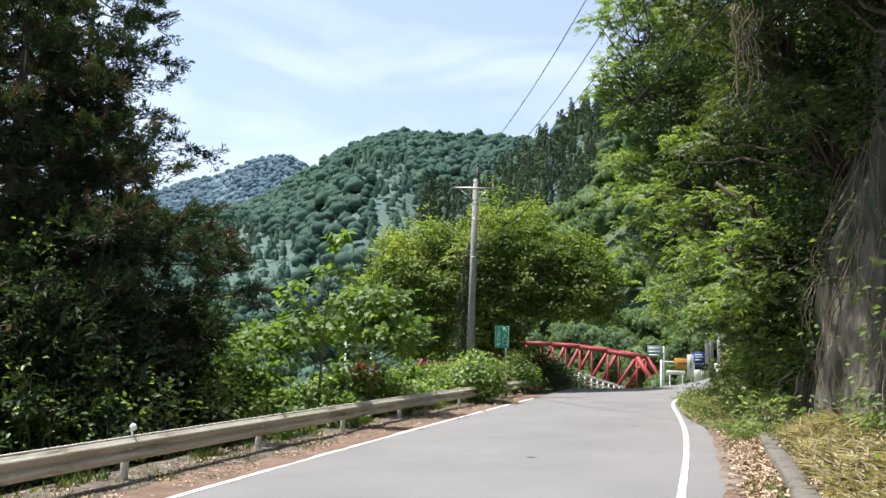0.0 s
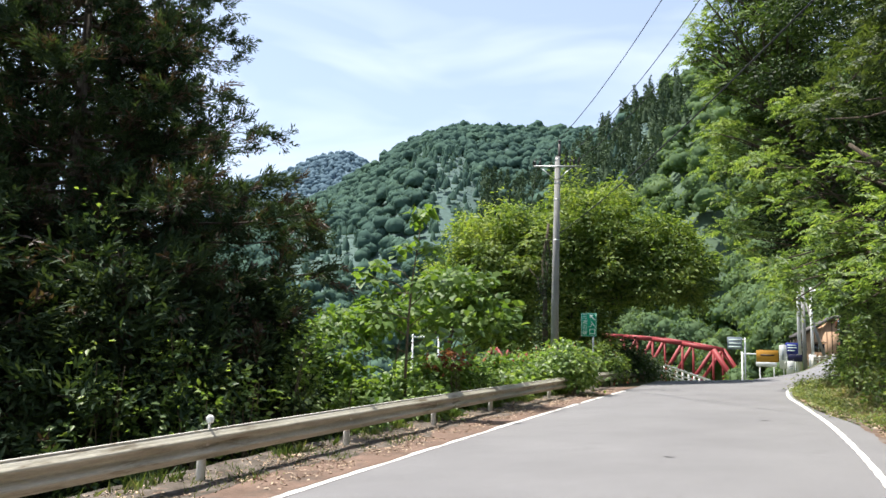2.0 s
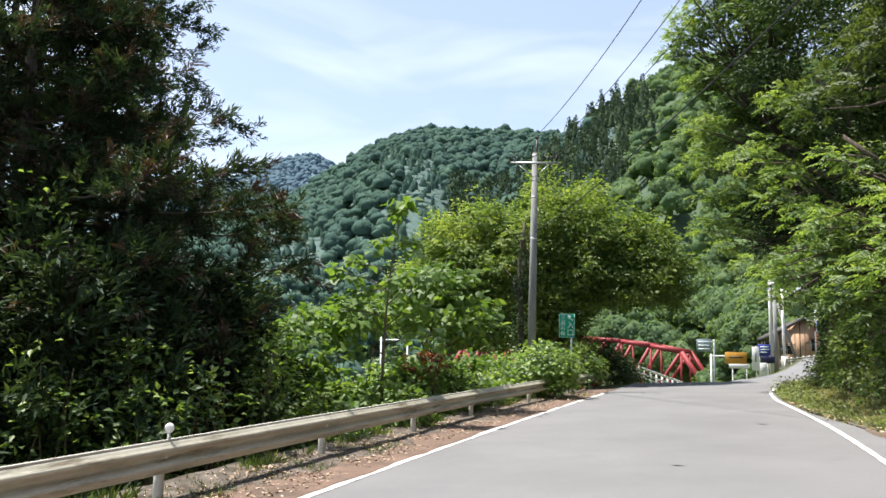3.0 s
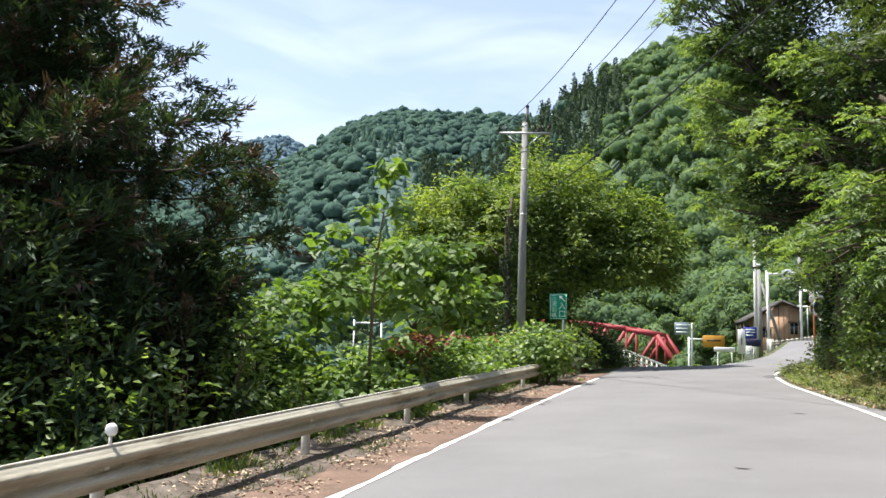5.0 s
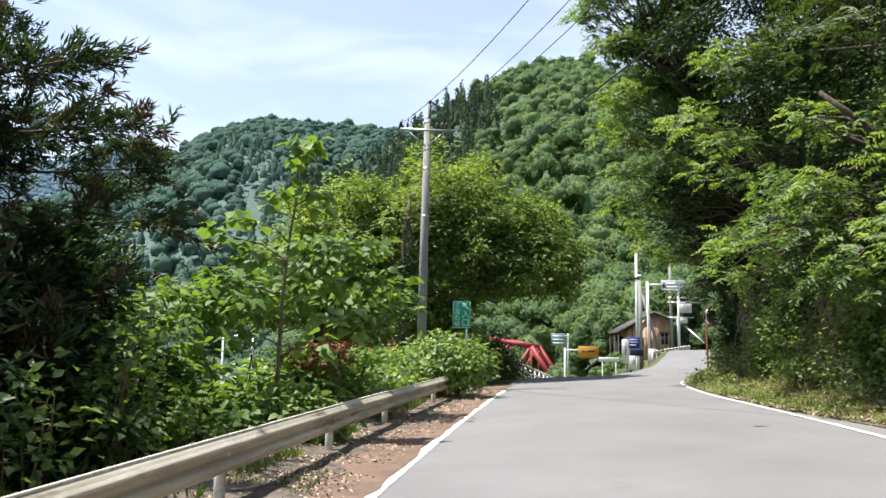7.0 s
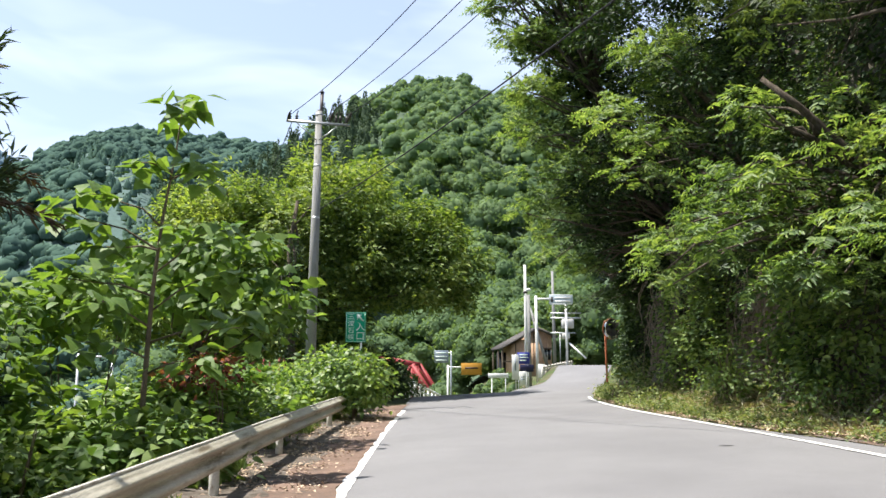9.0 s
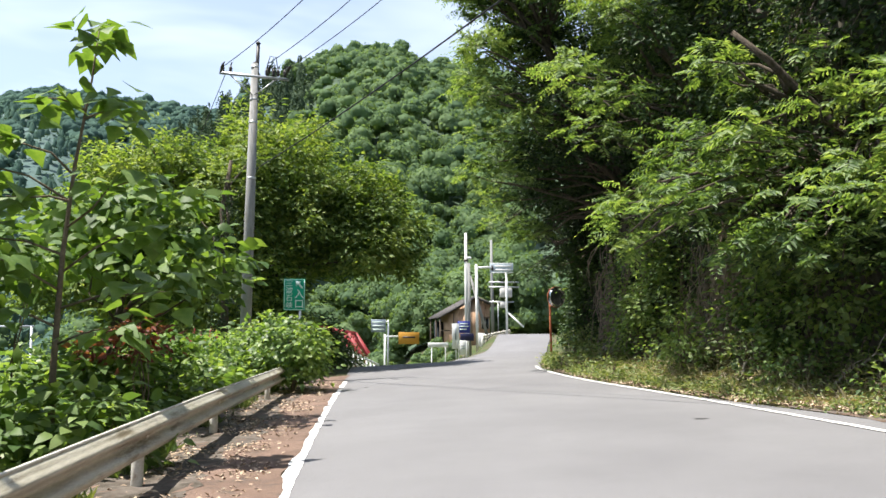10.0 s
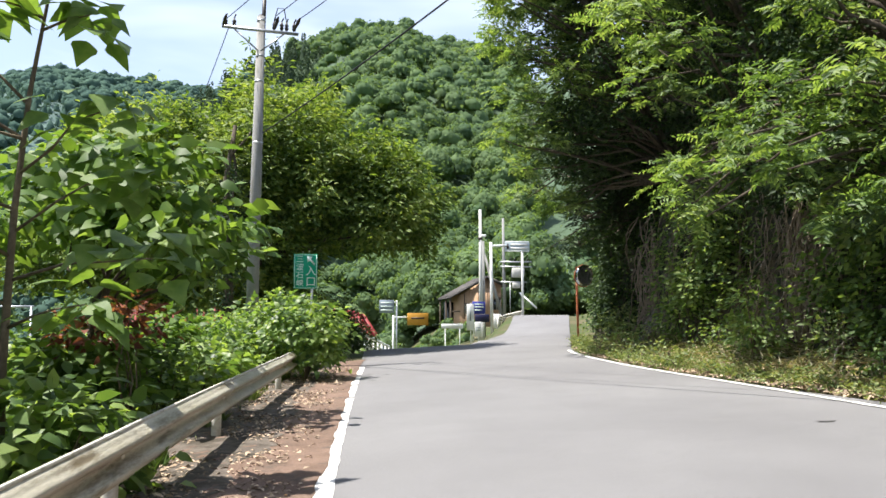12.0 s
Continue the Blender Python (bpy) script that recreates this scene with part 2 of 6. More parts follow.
HAZED_FLOOR = material("hazed_far_floor", (0.06, 0.102, 0.094), (0.074, 0.12, 0.102), 0.05, 0.95, fine=0.6, bump=0.3)
PEAK_FLOOR = material("hazed_peak_floor", (0.085, 0.13, 0.165), (0.1, 0.15, 0.185), 0.02, 0.95, fine=0.3, bump=0.2)
PEAK_WOODS = leaf_material("hazed_peak_leaves", (0.088, 0.135, 0.165), (0.1, 0.15, 0.185), (0.115, 0.17, 0.2), 0.05, 0.01, rough=0.95, spec=0.02, each=0.1)
# Floor lightened likewise, so gaps between crowns look hazed.
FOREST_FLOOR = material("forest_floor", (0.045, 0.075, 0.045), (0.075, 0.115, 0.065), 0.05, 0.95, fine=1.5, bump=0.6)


# ---- building helpers ----
def mesh_of(name, verts, faces, mat=None, smooth=False):
    """A mesh from arrays of corners and of equal-sided faces."""
    verts, faces = np.asarray(verts, dtype=np.float32), np.asarray(faces, dtype=np.int32)
    me = bpy.data.meshes.new(name)
    n, k = faces.shape
    me.vertices.add(len(verts))
    me.vertices.foreach_set("co", verts.ravel())
    me.loops.add(n * k)
    me.loops.foreach_set("vertex_index", faces.ravel())
    me.polygons.add(n)
    me.polygons.foreach_set("loop_start", np.arange(0, n * k, k, dtype=np.int32))
    if smooth:
        me.polygons.foreach_set("use_smooth", np.ones(n, dtype=bool))
    me.update(calc_edges=True)
    if mat:
        me.materials.append(mat)
    return me


def join(chunks):
    """Several (corners, faces) made into one."""
    vs, fs, n = [], [], 0
    for v, f in chunks:
        vs.append(np.asarray(v, dtype=float))
        fs.append(np.asarray(f) + n)
        n += len(v)
    return np.concatenate(vs), np.concatenate(fs)


def thing(name, at, label, category, group="", kind=""):
    ob = new(name)
    ob.location = at
    ob.empty_display_size = 0.2
    return tagged(ob, label, category, group, kind)


def part(name, me, parent, label="", kind="", at=None):
    """One mesh under a thing, modelled in world places."""
    ob = new(name, me)
    ob.parent = parent
    base = parent
    while base:
        ob.location = ob.location - base.location if base is parent else ob.location - base.location
        base = base.parent
    if at is not None:
        ob.location = ob.location + Vector(at)
    return tagged(ob, label, "", "", kind)


def solid(name, me, label, category, group="", kind=""):
    return tagged(new(name, me), label, category, group, kind)


def box(cx, cy, cz, sx, sy, sz, turn=0.0, bevel=0.0):
    """A block with slightly broken edges: corners and quads."""
    bm = bmesh.new()
    bmesh.ops.create_cube(bm, size=1.0)
    for v in bm.verts:
        v.co = Vector((v.co.x * sx, v.co.y * sy, v.co.z * sz))
    if bevel:
        bmesh.ops.bevel(bm, geom=list(bm.edges), offset=bevel, segments=1, affect="EDGES")
    bmesh.ops.triangulate(bm, faces=bm.faces)
    rot = Matrix.Translation((cx, cy, cz)) @ Matrix.Rotation(turn, 4, "Z")
    bm.verts.ensure_lookup_table()
    v = np.array([rot @ x.co for x in bm.verts])
    f = np.array([[x.index for x in p.verts] for p in bm.faces])
    bm.free()
    return v, f


def tube(points, radii, sides=7, caps=True):
    """A tapered round limb along points: corners and triangles."""
    pts = [Vector(p) for p in points]
    rad = [float(radii)] * len(pts) if not hasattr(radii, "__len__") else [float(q) for q in radii]
    vs, fs = [], []
    for i, p in enumerate(pts):
        d = (pts[min(i + 1, len(pts) - 1)] - pts[max(i - 1, 0)]).normalized()
        a = d.cross(Vector((0.31, 0.95, 0.05)) if abs(d.y) < 0.9 else Vector((1, 0, 0.1))).normalized()
        b = d.cross(a)
        for j in range(sides):
            w = 2 * math.pi * j / sides
            vs.append(p + rad[i] * (a * math.cos(w) + b * math.sin(w)))
    for i in range(len(pts) - 1):
        for j in range(sides):
            k, l = i * sides + j, i * sides + (j + 1) % sides
            fs += [(k, l, l + sides), (k, l + sides, k + sides)]
    if caps:
        n = len(vs)
        vs += [pts[0], pts[-1]]
        e = (len(pts) - 1) * sides
        for j in range(sides):
            fs += [((j + 1) % sides, j, n), (e + j, e + (j + 1) % sides, n + 1)]
    return np.array([tuple(v) for v in vs]), np.array(fs)


def bar(a, b, w, h=None):
    """A square steel member from a to b."""
    h = h or w
    a, b = Vector(a), Vector(b)
    d = (b - a).normalized()
    s = d.cross(Vector((0, 0, 1)) if abs(d.z) < 0.95 else Vector((1, 0, 0))).normalized()
    u = s.cross(d)
    vs = [p + s * x * w / 2 + u * z * h / 2 for p in (a, b) for x, z in ((-1, -1), (1, -1), (1, 1), (-1, 1))]
    fs = [(0, 1, 2), (0, 2, 3), (4, 6, 5), (4, 7, 6)]
    for j in range(4):
        k = (j + 1) % 4
        fs += [(j, j + 4, k + 4), (j, k + 4, k)]
    return np.array([tuple(v) for v in vs]), np.array(fs)


def unit(a):
    return a / np.maximum(np.linalg.norm(a, axis=1, keepdims=True), 1e-6)


def leaves(base, along, up, length, width, fold=0.12, droop=0.25):
    """Folded, drooping leaves: four corners and two triangles each."""
    n = len(base)
    along = unit(along)
    side = unit(np.cross(along, up))
    nrm = np.cross(side, along)
    L, W = np.broadcast_to(length, n)[:, None], np.broadcast_to(width, n)[:, None]
    v = np.empty((n, 4, 3))
    v[:, 0] = base
    v[:, 1] = base + along * L * 0.45 + side * W * 0.5 + nrm * W * fold
    v[:, 2] = base + along * L - nrm * L * droop
    v[:, 3] = base + along * L * 0.45 - side * W * 0.5 + nrm * W * fold
    i = (np.arange(n) * 4)[:, None]
    f = np.concatenate([i + [0, 1, 2], i + [0, 2, 3]])
    return v.reshape(-1, 3), f


def broad_leaves(base, along, up, length, width, fold=0.14, droop=0.3):
    """Larger leaves with a rounded outline: six corners and four triangles each."""
    n = len(base)
    along = unit(along)
    side = unit(np.cross(along, up))
    nrm = np.cross(side, along)
    L, W = np.broadcast_to(length, n)[:, None], np.broadcast_to(width, n)[:, None]
    v = np.empty((n, 6, 3))
    v[:, 0] = base
    for k, (s, w) in enumerate(((0.25, 0.46), (0.62, 0.42))):
        for j, sg in ((1 + k, 1), (5 - k, -1)):
            v[:, j] = base + along * L * s + side * W * w * sg + nrm * (W * fold - L * droop * s * s)
    v[:, 3] = base + along * L - nrm * L * droop
    i = (np.arange(n) * 6)[:, None]
    f = np.concatenate([i + [0, 1, 5], i + [1, 2, 5], i + [2, 4, 5], i + [2, 3, 4]])
    return v.reshape(-1, 3), f


def sprays(rng, centres, outs, radius, count, length, width, flat=0.35, droop=0.25, up_bias=0.45, broad=False):
    """Leafy twig ends: round each centre a flat spray of leaves that point outwards and hang a little."""
    n = len(centres)
    c, o = np.repeat(centres, count, 0), np.repeat(unit(outs), count, 0)
    r = np.repeat(np.broadcast_to(radius, n), count)[:, None]
    off = rng.normal(size=(n * count, 3))
    off[:, 2] *= flat
    base = c + off * r * 0.55 + o * r * 0.25
    along = off * [1, 1, 0.3] + o * 0.8 + rng.normal(size=off.shape) * 0.5
    along[:, 2] -= droop
    up = rng.normal(size=off.shape) * 0.55 + [0, 0, up_bias] + o * 0.95
    k = rng.uniform(0.7, 1.25, n * count)
    return (broad_leaves if broad else leaves)(base, along, up, length * k, width * k)


def fronds(rng, centres, outs, length, pairs, leaflet, width, droop=0.35):
    """Arching compound leaves: a row of leaflets either side of a drooping midrib, and one at its tip."""
    n = len(centres)
    o = unit(outs + rng.normal(size=(n, 3)) * 0.35)
    side = unit(np.cross(o, [0.0, 0.0, 1.0]) + rng.normal(size=(n, 3)) * 0.2)
    L = length * rng.uniform(0.6, 1.25, n)[:, None]
    b, al, up, ln = [], [], [], []
    for k in range(pairs + 1):
        s = (k + 1) / (pairs + 1)
        p = centres + o * L * s - np.array([0, 0, 1.0]) * droop * L * s * s
        for sg in (-1, 1) if k < pairs else (0,):
            b.append(p)
            al.append(side * sg * 0.9 + o * (0.55 if sg else 1.0) - [0, 0, 0.3] + rng.normal(size=(n, 3)) * 0.14)
            up.append(np.array([0, 0, 0.5]) + o * 0.8 + rng.normal(size=(n, 3)) * 0.22)
            ln.append(leaflet * (1.1 - 0.7 * abs(s - 0.5)) * rng.uniform(0.8, 1.2, n))
    ln = np.concatenate(ln)
    return leaves(np.concatenate(b), np.concatenate(al), np.concatenate(up), ln, ln * width, 0.1, 0.28)


def shell(rng, n, centre, radii, low=-0.5, inner=0.55):
    """Points in the outer part of an ellipsoid, and their ways outwards."""
    d = unit(rng.normal(size=(int(n * 2.5), 3)))
    d = d[d[:, 2] > low][:n]
    s = rng.uniform(inner, 1.0, len(d))[:, None]
    return np.array(centre) + d * s * np.array(radii), d * [1, 1, 0.7] + [0, 0, 0.15]


def limb_path(rng, a, b, bend=0.12, n=5):
    a, b = np.array(a, dtype=float), np.array(b, dtype=float)
    d = np.linalg.norm(b - a)
    pts = [a + (b - a) * s for s in np.linspace(0, 1, n)]
    for i in range(1, n - 1):
        pts[i] = pts[i] + rng.normal(size=3) * d * bend * 0.4 + [0, 0, d * bend * 0.5]
    return [tuple(p) for p in pts]


def broadleaf(name, base, top, clumps, leaf, label, group, seed, girth=0.18, mat=None, per=16, density=1.0, inner=(), droop=0.3, frond=0.0, low=-0.45):
    """A tree: tapered trunk, one limb to each clump, a crown of leaf sprays. clumps: (centre, radii) in world places."""
    rng = np.random.default_rng(seed)
    t = thing(name, base, label, "tree" if "tree" in name else "shrub", group)
    trunk = limb_path(rng, (base[0], base[1], base[2] - 0.3), top, 0.05, 6)
    part("trunk", mesh_of("trunk", *tube(trunk, list(np.linspace(girth, girth * 0.35, 6)), 9), BARK, True), t)
    vs = []
    for c, r in clumps:
        s = min(0.9, max(0.25, (c[2] - base[2]) / max(0.1, top[2] - base[2]) * 0.75))
        a = np.array(trunk[0]) * (1 - s) + np.array(trunk[-1]) * s
        path = limb_path(rng, a, c, 0.12, 5)
        part("limb", mesh_of("limb", *tube(path, list(np.linspace(girth * 0.4, girth * 0.1, 5)), 6), BARK, True), t)
        vol = r[0] * r[1] + r[0] * r[2] + r[1] * r[2]
        n = max(10, int(density * vol * 16))
        if frond:
            pc, po = shell(rng, n, c, r, low, 0.5)
            vs.append(fronds(rng, pc, po, frond, 6, leaf, 0.36, droop))
        else:
            pc, po = shell(rng, n, c, r)
            vs.append(sprays(rng, pc, po, 0.42, per, leaf, leaf * 0.62, droop=droop, broad=leaf > 0.2))
    part("crown", mesh_of("crown", *join(vs), mat or LEAF_TREE), t)
    # Shade inside the crown is put into these leaves' darker colour.
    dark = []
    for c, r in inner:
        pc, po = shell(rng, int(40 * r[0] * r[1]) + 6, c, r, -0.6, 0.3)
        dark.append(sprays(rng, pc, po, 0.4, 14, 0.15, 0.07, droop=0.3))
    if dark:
        part("inner_foliage", mesh_of("inner_foliage", *join(dark), LEAF_DARK), t, "inner foliage darkened in colour to stand for shade")
    return t


# ---- lie of the land ----
def xl(y):
    """The left edge line of the road."""
    return 0.0011 * np.maximum(y, 0.0) ** 2


LANE_Y, LANE_X = (46, 50, 52, 57, 60, 80, 110), (6.7, 8.5, 9.1, 10.5, 11.3, 17.4, 26.0)
XR_Y, XR_X = (-30, 0, 8, 12, 16, 20, 26, 29, 33.5, 36, 39.5, 60, 120), (4.3, 5.95, 6.33, 6.52, 6.7, 6.8, 6.72, 6.62, 6.88, 7.3, 8.4, 14.7, 33.0)


def xr(y):
    """The right edge line: nearly straight, then bending away to the right."""
    y = np.asarray(y, dtype=float)
    return sum(np.interp(y + d, XR_Y, XR_X) for d in (-1.5, -0.75, 0, 0.75, 1.5)) / 5


def smooth(a):
    a = np.clip(a, 0, 1)
    return a * a * (3 - 2 * a)


def road_z(x, y):
    x, y = np.asarray(x, dtype=float), np.asarray(y, dtype=float)
    z = 0.05 * np.clip(x, 0, 8.5)
    z = z + 0.055 * np.clip(y - 44, 0, 17) * smooth((x - 7.0) / 5.0)
    # the ground falls away beside the climbing lane
    z = z - 1.0 * smooth((y - 46.9) / 3.0) * smooth((np.interp(y, LANE_Y, LANE_X) - 0.35 - x) / 1.5) * smooth((80 - y) / 8)
    return z - 0.13 * np.clip(y - 43.0, 0, 24) * smooth((6.6 + 1.2 * smooth((y - 45) / 4) - x) / 1.5)


def wave(x, y, s, k):
    return np.sin(x / s * 1.3 + k) * np.cos(y / s * 0.9 - 1.7 * k) + 0.5 * np.sin(x / s * 2.9 - y / s * 2.1 + 2.3 * k) + 0.25 * np.cos(x / s * 5.3 + y / s * 6.1 + k)


# ridges seen from the road: degrees from +y and degrees of height
H1_AZ, H1_EL = (-40, -24, -15, -11, -9, -6.8, -5, -3, 0, 4, 8, 12, 25, 50), (0.0, 2.5, 7.9, 12.9, 14.5, 16.2, 17.4, 18.2, 19.1, 19.3, 18.5, 17.6, 14.4, 6.5)
H2_AZ, H2_EL = (-60, -40, -33, -29.5, -27, -25.3, -23, -21, -19, -16, -13, -9, 0, 20), (4, 7.0, 8.7, 10.0, 11.5, 12.5, 14.2, 15.1, 15.5, 15.5, 15.4, 15.3, 14.4, 10)
H3_AZ, H3_EL = (-50, -38, -33.8, -32, -30, -28.4, -27.2, -25.7, -22, -10), (7, 9.5, 11.3, 11.7, 12.9, 13.5, 13.6, 12.9, 11, 6)
MID = (3.0, 6.0, 1.5)


def ridge(az, r, names, els, near, far):
    top = far * np.tan(np.radians(np.interp(az, names, els, left=0, right=0)))
    s = np.clip((r - near) / (far - near), 0, 1)
    fall = np.clip(1 - (r - far) / (far * 0.9), 0, 1)
    return top * (s ** 0.9) * np.where(r > far, fall, 1.0)


def mountain_z(x, y):
    az, r = np.degrees(np.arctan2(x - MID[0], y - MID[1])), np.hypot(x - MID[0], y - MID[1])
    spur = 1 + 0.10 * np.sin(np.radians(az) * 19 + 1.0) * np.clip((r - 90) / 80, 0, 1) * np.clip((320 - r) / 120, 0, 1)
    h1 = ridge(az, r, H1_AZ, H1_EL, 122, 330) * spur
    h2 = ridge(az, r, H2_AZ, H2_EL, 170, 610) * (1 + 0.07 * np.sin(np.radians(az) * 31) * np.clip((560 - r) / 200, 0, 1))
    h3 = ridge(az, r, H3_AZ, H3_EL, 620, 1150)
    back = np.where(np.abs(az) > 62, np.clip((r - 120) / 600, 0, 1) * 120 * smooth((np.abs(az) - 62) / 30), 0)
    return np.maximum(np.maximum(h1, h2), np.maximum(h3, back))


def land_z(x, y):
    x, y = np.asarray(x, dtype=float), np.asarray(y, dtype=float)
    yy = np.clip(y, -40, 120)
    lo, hi = xl(np.minimum(yy, 50)) - 1.9, xr(yy) + 0.9
    z = road_z(np.clip(x, lo, hi), yy) - 0.05
    d = np.maximum(lo - x, 0)
    z = z - 5.5 * (1 - np.exp(-0.13 * d)) + 0.18 * wave(x, y, 2.2, 0.4) * smooth((d - 0.2) / 2)
    e = np.maximum(x - hi, 0)
    z = z + 0.32 * np.minimum(e, 1.6) + 0.10 * wave(x, y, 1.3, 1.1) * smooth(e / 1.2)
    cliff = np.maximum(e - 2.2, 0) * smooth((52 - y) / 10) * smooth((y + 22) / 12)
    z = z + np.minimum(cliff * 1.6, 9 + 0.25 * cliff)
    # the river gorge across which the bridge goes
    gorge = smooth((y - 62) / 12) * smooth((150 - y) / 26) * smooth((13 - x) / 12)
    z = z - 5.0 * gorge
    r = np.hypot(x - MID[0], y - MID[1])
    m = mountain_z(x, y)
    return z * (1 - smooth((r - 200) / 150)) + m + np.where(r > 120, 1.5 * wave(x, y, 17, 2.0), 0) - np.where(r > 60, 1.0, 0)


def graded(lo, hi, fine_lo, fine_hi, step, grow):
    a = list(np.arange(fine_lo, fine_hi + step, step))
    s = step
    while a[-1] < hi:
        s *= grow
        a.append(a[-1] + min(s, 45))
    s = step
    while a[0] > lo:
        s *= grow
        a.insert(0, a[0] - min(s, 45))
    return np.array(a)


def build_ground():
    gx, gy = graded(-1700, 1500, -14, 16, 0.45, 1.06), graded(-900, 2300, -10, 62, 0.6, 1.06)
    X, Y = np.meshgrid(gx, gy)
    Z = land_z(X, Y)
    nx, ny = len(gx), len(gy)
    i = (np.arange(ny - 1)[:, None] * nx + np.arange(nx - 1)[None, :]).ravel()
    f = np.stack([i, i + 1, i + 1 + nx, i + nx], 1)
    me = mesh_of("ground", np.stack([X.ravel(), Y.ravel(), Z.ravel()], 1), f, GROUND, True)
    for m in (FOREST_FLOOR, HAZED_FLOOR, PEAK_FLOOR):
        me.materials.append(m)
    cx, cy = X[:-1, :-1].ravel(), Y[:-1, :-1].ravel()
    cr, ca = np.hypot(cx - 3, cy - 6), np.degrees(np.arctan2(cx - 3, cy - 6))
    # Distant ground takes the floor colours with haze tinted in.
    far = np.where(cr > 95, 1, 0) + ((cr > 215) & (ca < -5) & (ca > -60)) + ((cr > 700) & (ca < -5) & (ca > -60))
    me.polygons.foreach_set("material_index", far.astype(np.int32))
    solid("ground", me, "mossy brown earth rising into wooded hills", "ground", kind="structure")


build_ground()


def strip(left, right, ys, lift, cols=8, zf=road_z):
    """A sheet between two edges, lying on the road's surface."""
    vs = []
    for y in ys:
        for s in np.linspace(0, 1, cols):
            x = left(y) * (1 - s) + right(y) * s
            vs.append((x, y, float(zf(x, y)) + lift))
    n = len(ys)
    i = (np.arange(n - 1)[:, None] * cols + np.arange(cols - 1)[None, :]).ravel()
    return np.array(vs), np.stack([i, i + 1, i + 1 + cols, i + cols], 1)


def wobble(y, s, k):
    return math.sin(y * s + k) * 0.6 + math.sin(y * s * 2.7 + 2 * k) * 0.4


ROAD_YS = np.arange(-30, 47.1, 0.5)
road_me = mesh_of("road", *strip(lambda y: float(xl(min(y, 50))) - (0.12 if y < 34 else 0.12 + 0.03 * (y - 34)), lambda y: float(xr(y)) + 0.14 + 0.41 * float(smooth((25 - y) / 6)), ROAD_YS, 0.0, 12), ASPHALT, True)
road = solid("road", road_me, "sun-bleached grey asphalt country road", "road", kind="structure")
solid("road", mesh_of("road", *strip(lambda y: float(np.interp(y, LANE_Y, LANE_X)), lambda y: float(xr(y)) + 0.12, np.arange(46.8, 90, 0.8), 0.004, 6), ASPHALT, True), "pale asphalt lane climbing past the house", "road", kind="structure")
verge_me = mesh_of("pavement", *strip(lambda y: float(xr(y)) + 0.5 + 0.05 * wobble(y, 3.1, 1), lambda y: float(xr(y)) + 1.25 + 0.12 * wobble(y, 1.1, 2), np.arange(-30, 22, 0.3), 0.004, 5), ASPHALT_OLD, True)
verge = solid("pavement", verge_me, "stained asphalt shoulder strewn with dry leaves", "shoulder", kind="structure")
shoulder_me = mesh_of("shoulder", *strip(lambda y: float(xl(y)) - 2.0, lambda y: float(xl(y)) - 0.105 + 0.07 * noise.noise((y * 0.8, 0.3, 0.0)) + 0.035 * noise.noise((y * 2.3, 1.3, 0.0)) + 0.012 * noise.noise((y * 8.0, 2.3, 0.0)), np.arange(-30, 37, 0.1), 0.014, 10, lambda x, y: road_z(x, y) + 0.02 * np.sin(x * 7.0 + y * 3.1) * np.sin(y * 2.3 + x) * min(1.0, max(0.0, (float(xl(y)) - 0.25 - x) / 0.5))), SOIL, True)
shoulder = solid("shoulder", shoulder_me, "reddish-brown bare soil between the road and the rail", "soil", kind="structure")


def edge_line(xf, lift, width, gaps):
    chunks = []
    for a, b in gaps:
        y = np.arange(a, b, 0.25)
        chunks.append(strip(lambda q: xf(q) - width / 2 + 0.012 * wobble(q, 9, 1), lambda q: xf(q) + width / 2 + 0.01 * wobble(q, 11, 3), y, lift, 3))
    return join(chunks)


gravel_me = mesh_of("shoulder", *strip(lambda y: float(xl(y)) - 2.1, lambda y: float(xl(y)) - 0.85 + 0.16 * wobble(y, 0.8, 1.7) + 0.09 * wobble(y, 4.1, 0.3) + 0.06 * wobble(y, 13.0, 0.9), np.arange(-30, 37, 0.2), 0.017, 8, lambda x, y: road_z(x, y) + 0.02 * np.sin(x * 7.0 + y * 3.1) * np.sin(y * 2.3 + x)), GRAVEL, True)
gravel = solid("shoulder", gravel_me, "grey gravel and leaf mould under the guardrail", "gravel", kind="structure")
solid("edge_line", mesh_of("edge_line", *edge_line(lambda y: float(xl(y)) - 0.07, 0.008, 0.15, [(-30, 26.6), (26.75, 28.8), (29.0, 31), (31.4, 34)]), LINE), "worn white edge line painted on the asphalt", "road marking", kind="structure")
solid("edge_line", mesh_of("edge_line", *edge_line(lambda y: float(xr(y)), 0.012, 0.095, [(-30, 33.2), (33.4, 36.0)]), LINE), "white edge line painted on the asphalt", "road marking", kind="structure")


# ---- guardrails ----
W_PROFILE = tuple((0.042 * math.cos((q - 0.25) * 4 * math.pi) * min(1.0, 6 * q, 6 * (1 - q)) - 0.05 * (max(0.0, 0.07 - q) + max(0.0, q - 0.93)) / 0.07, 0.35 * q) for q in np.linspace(0, 1, 27))


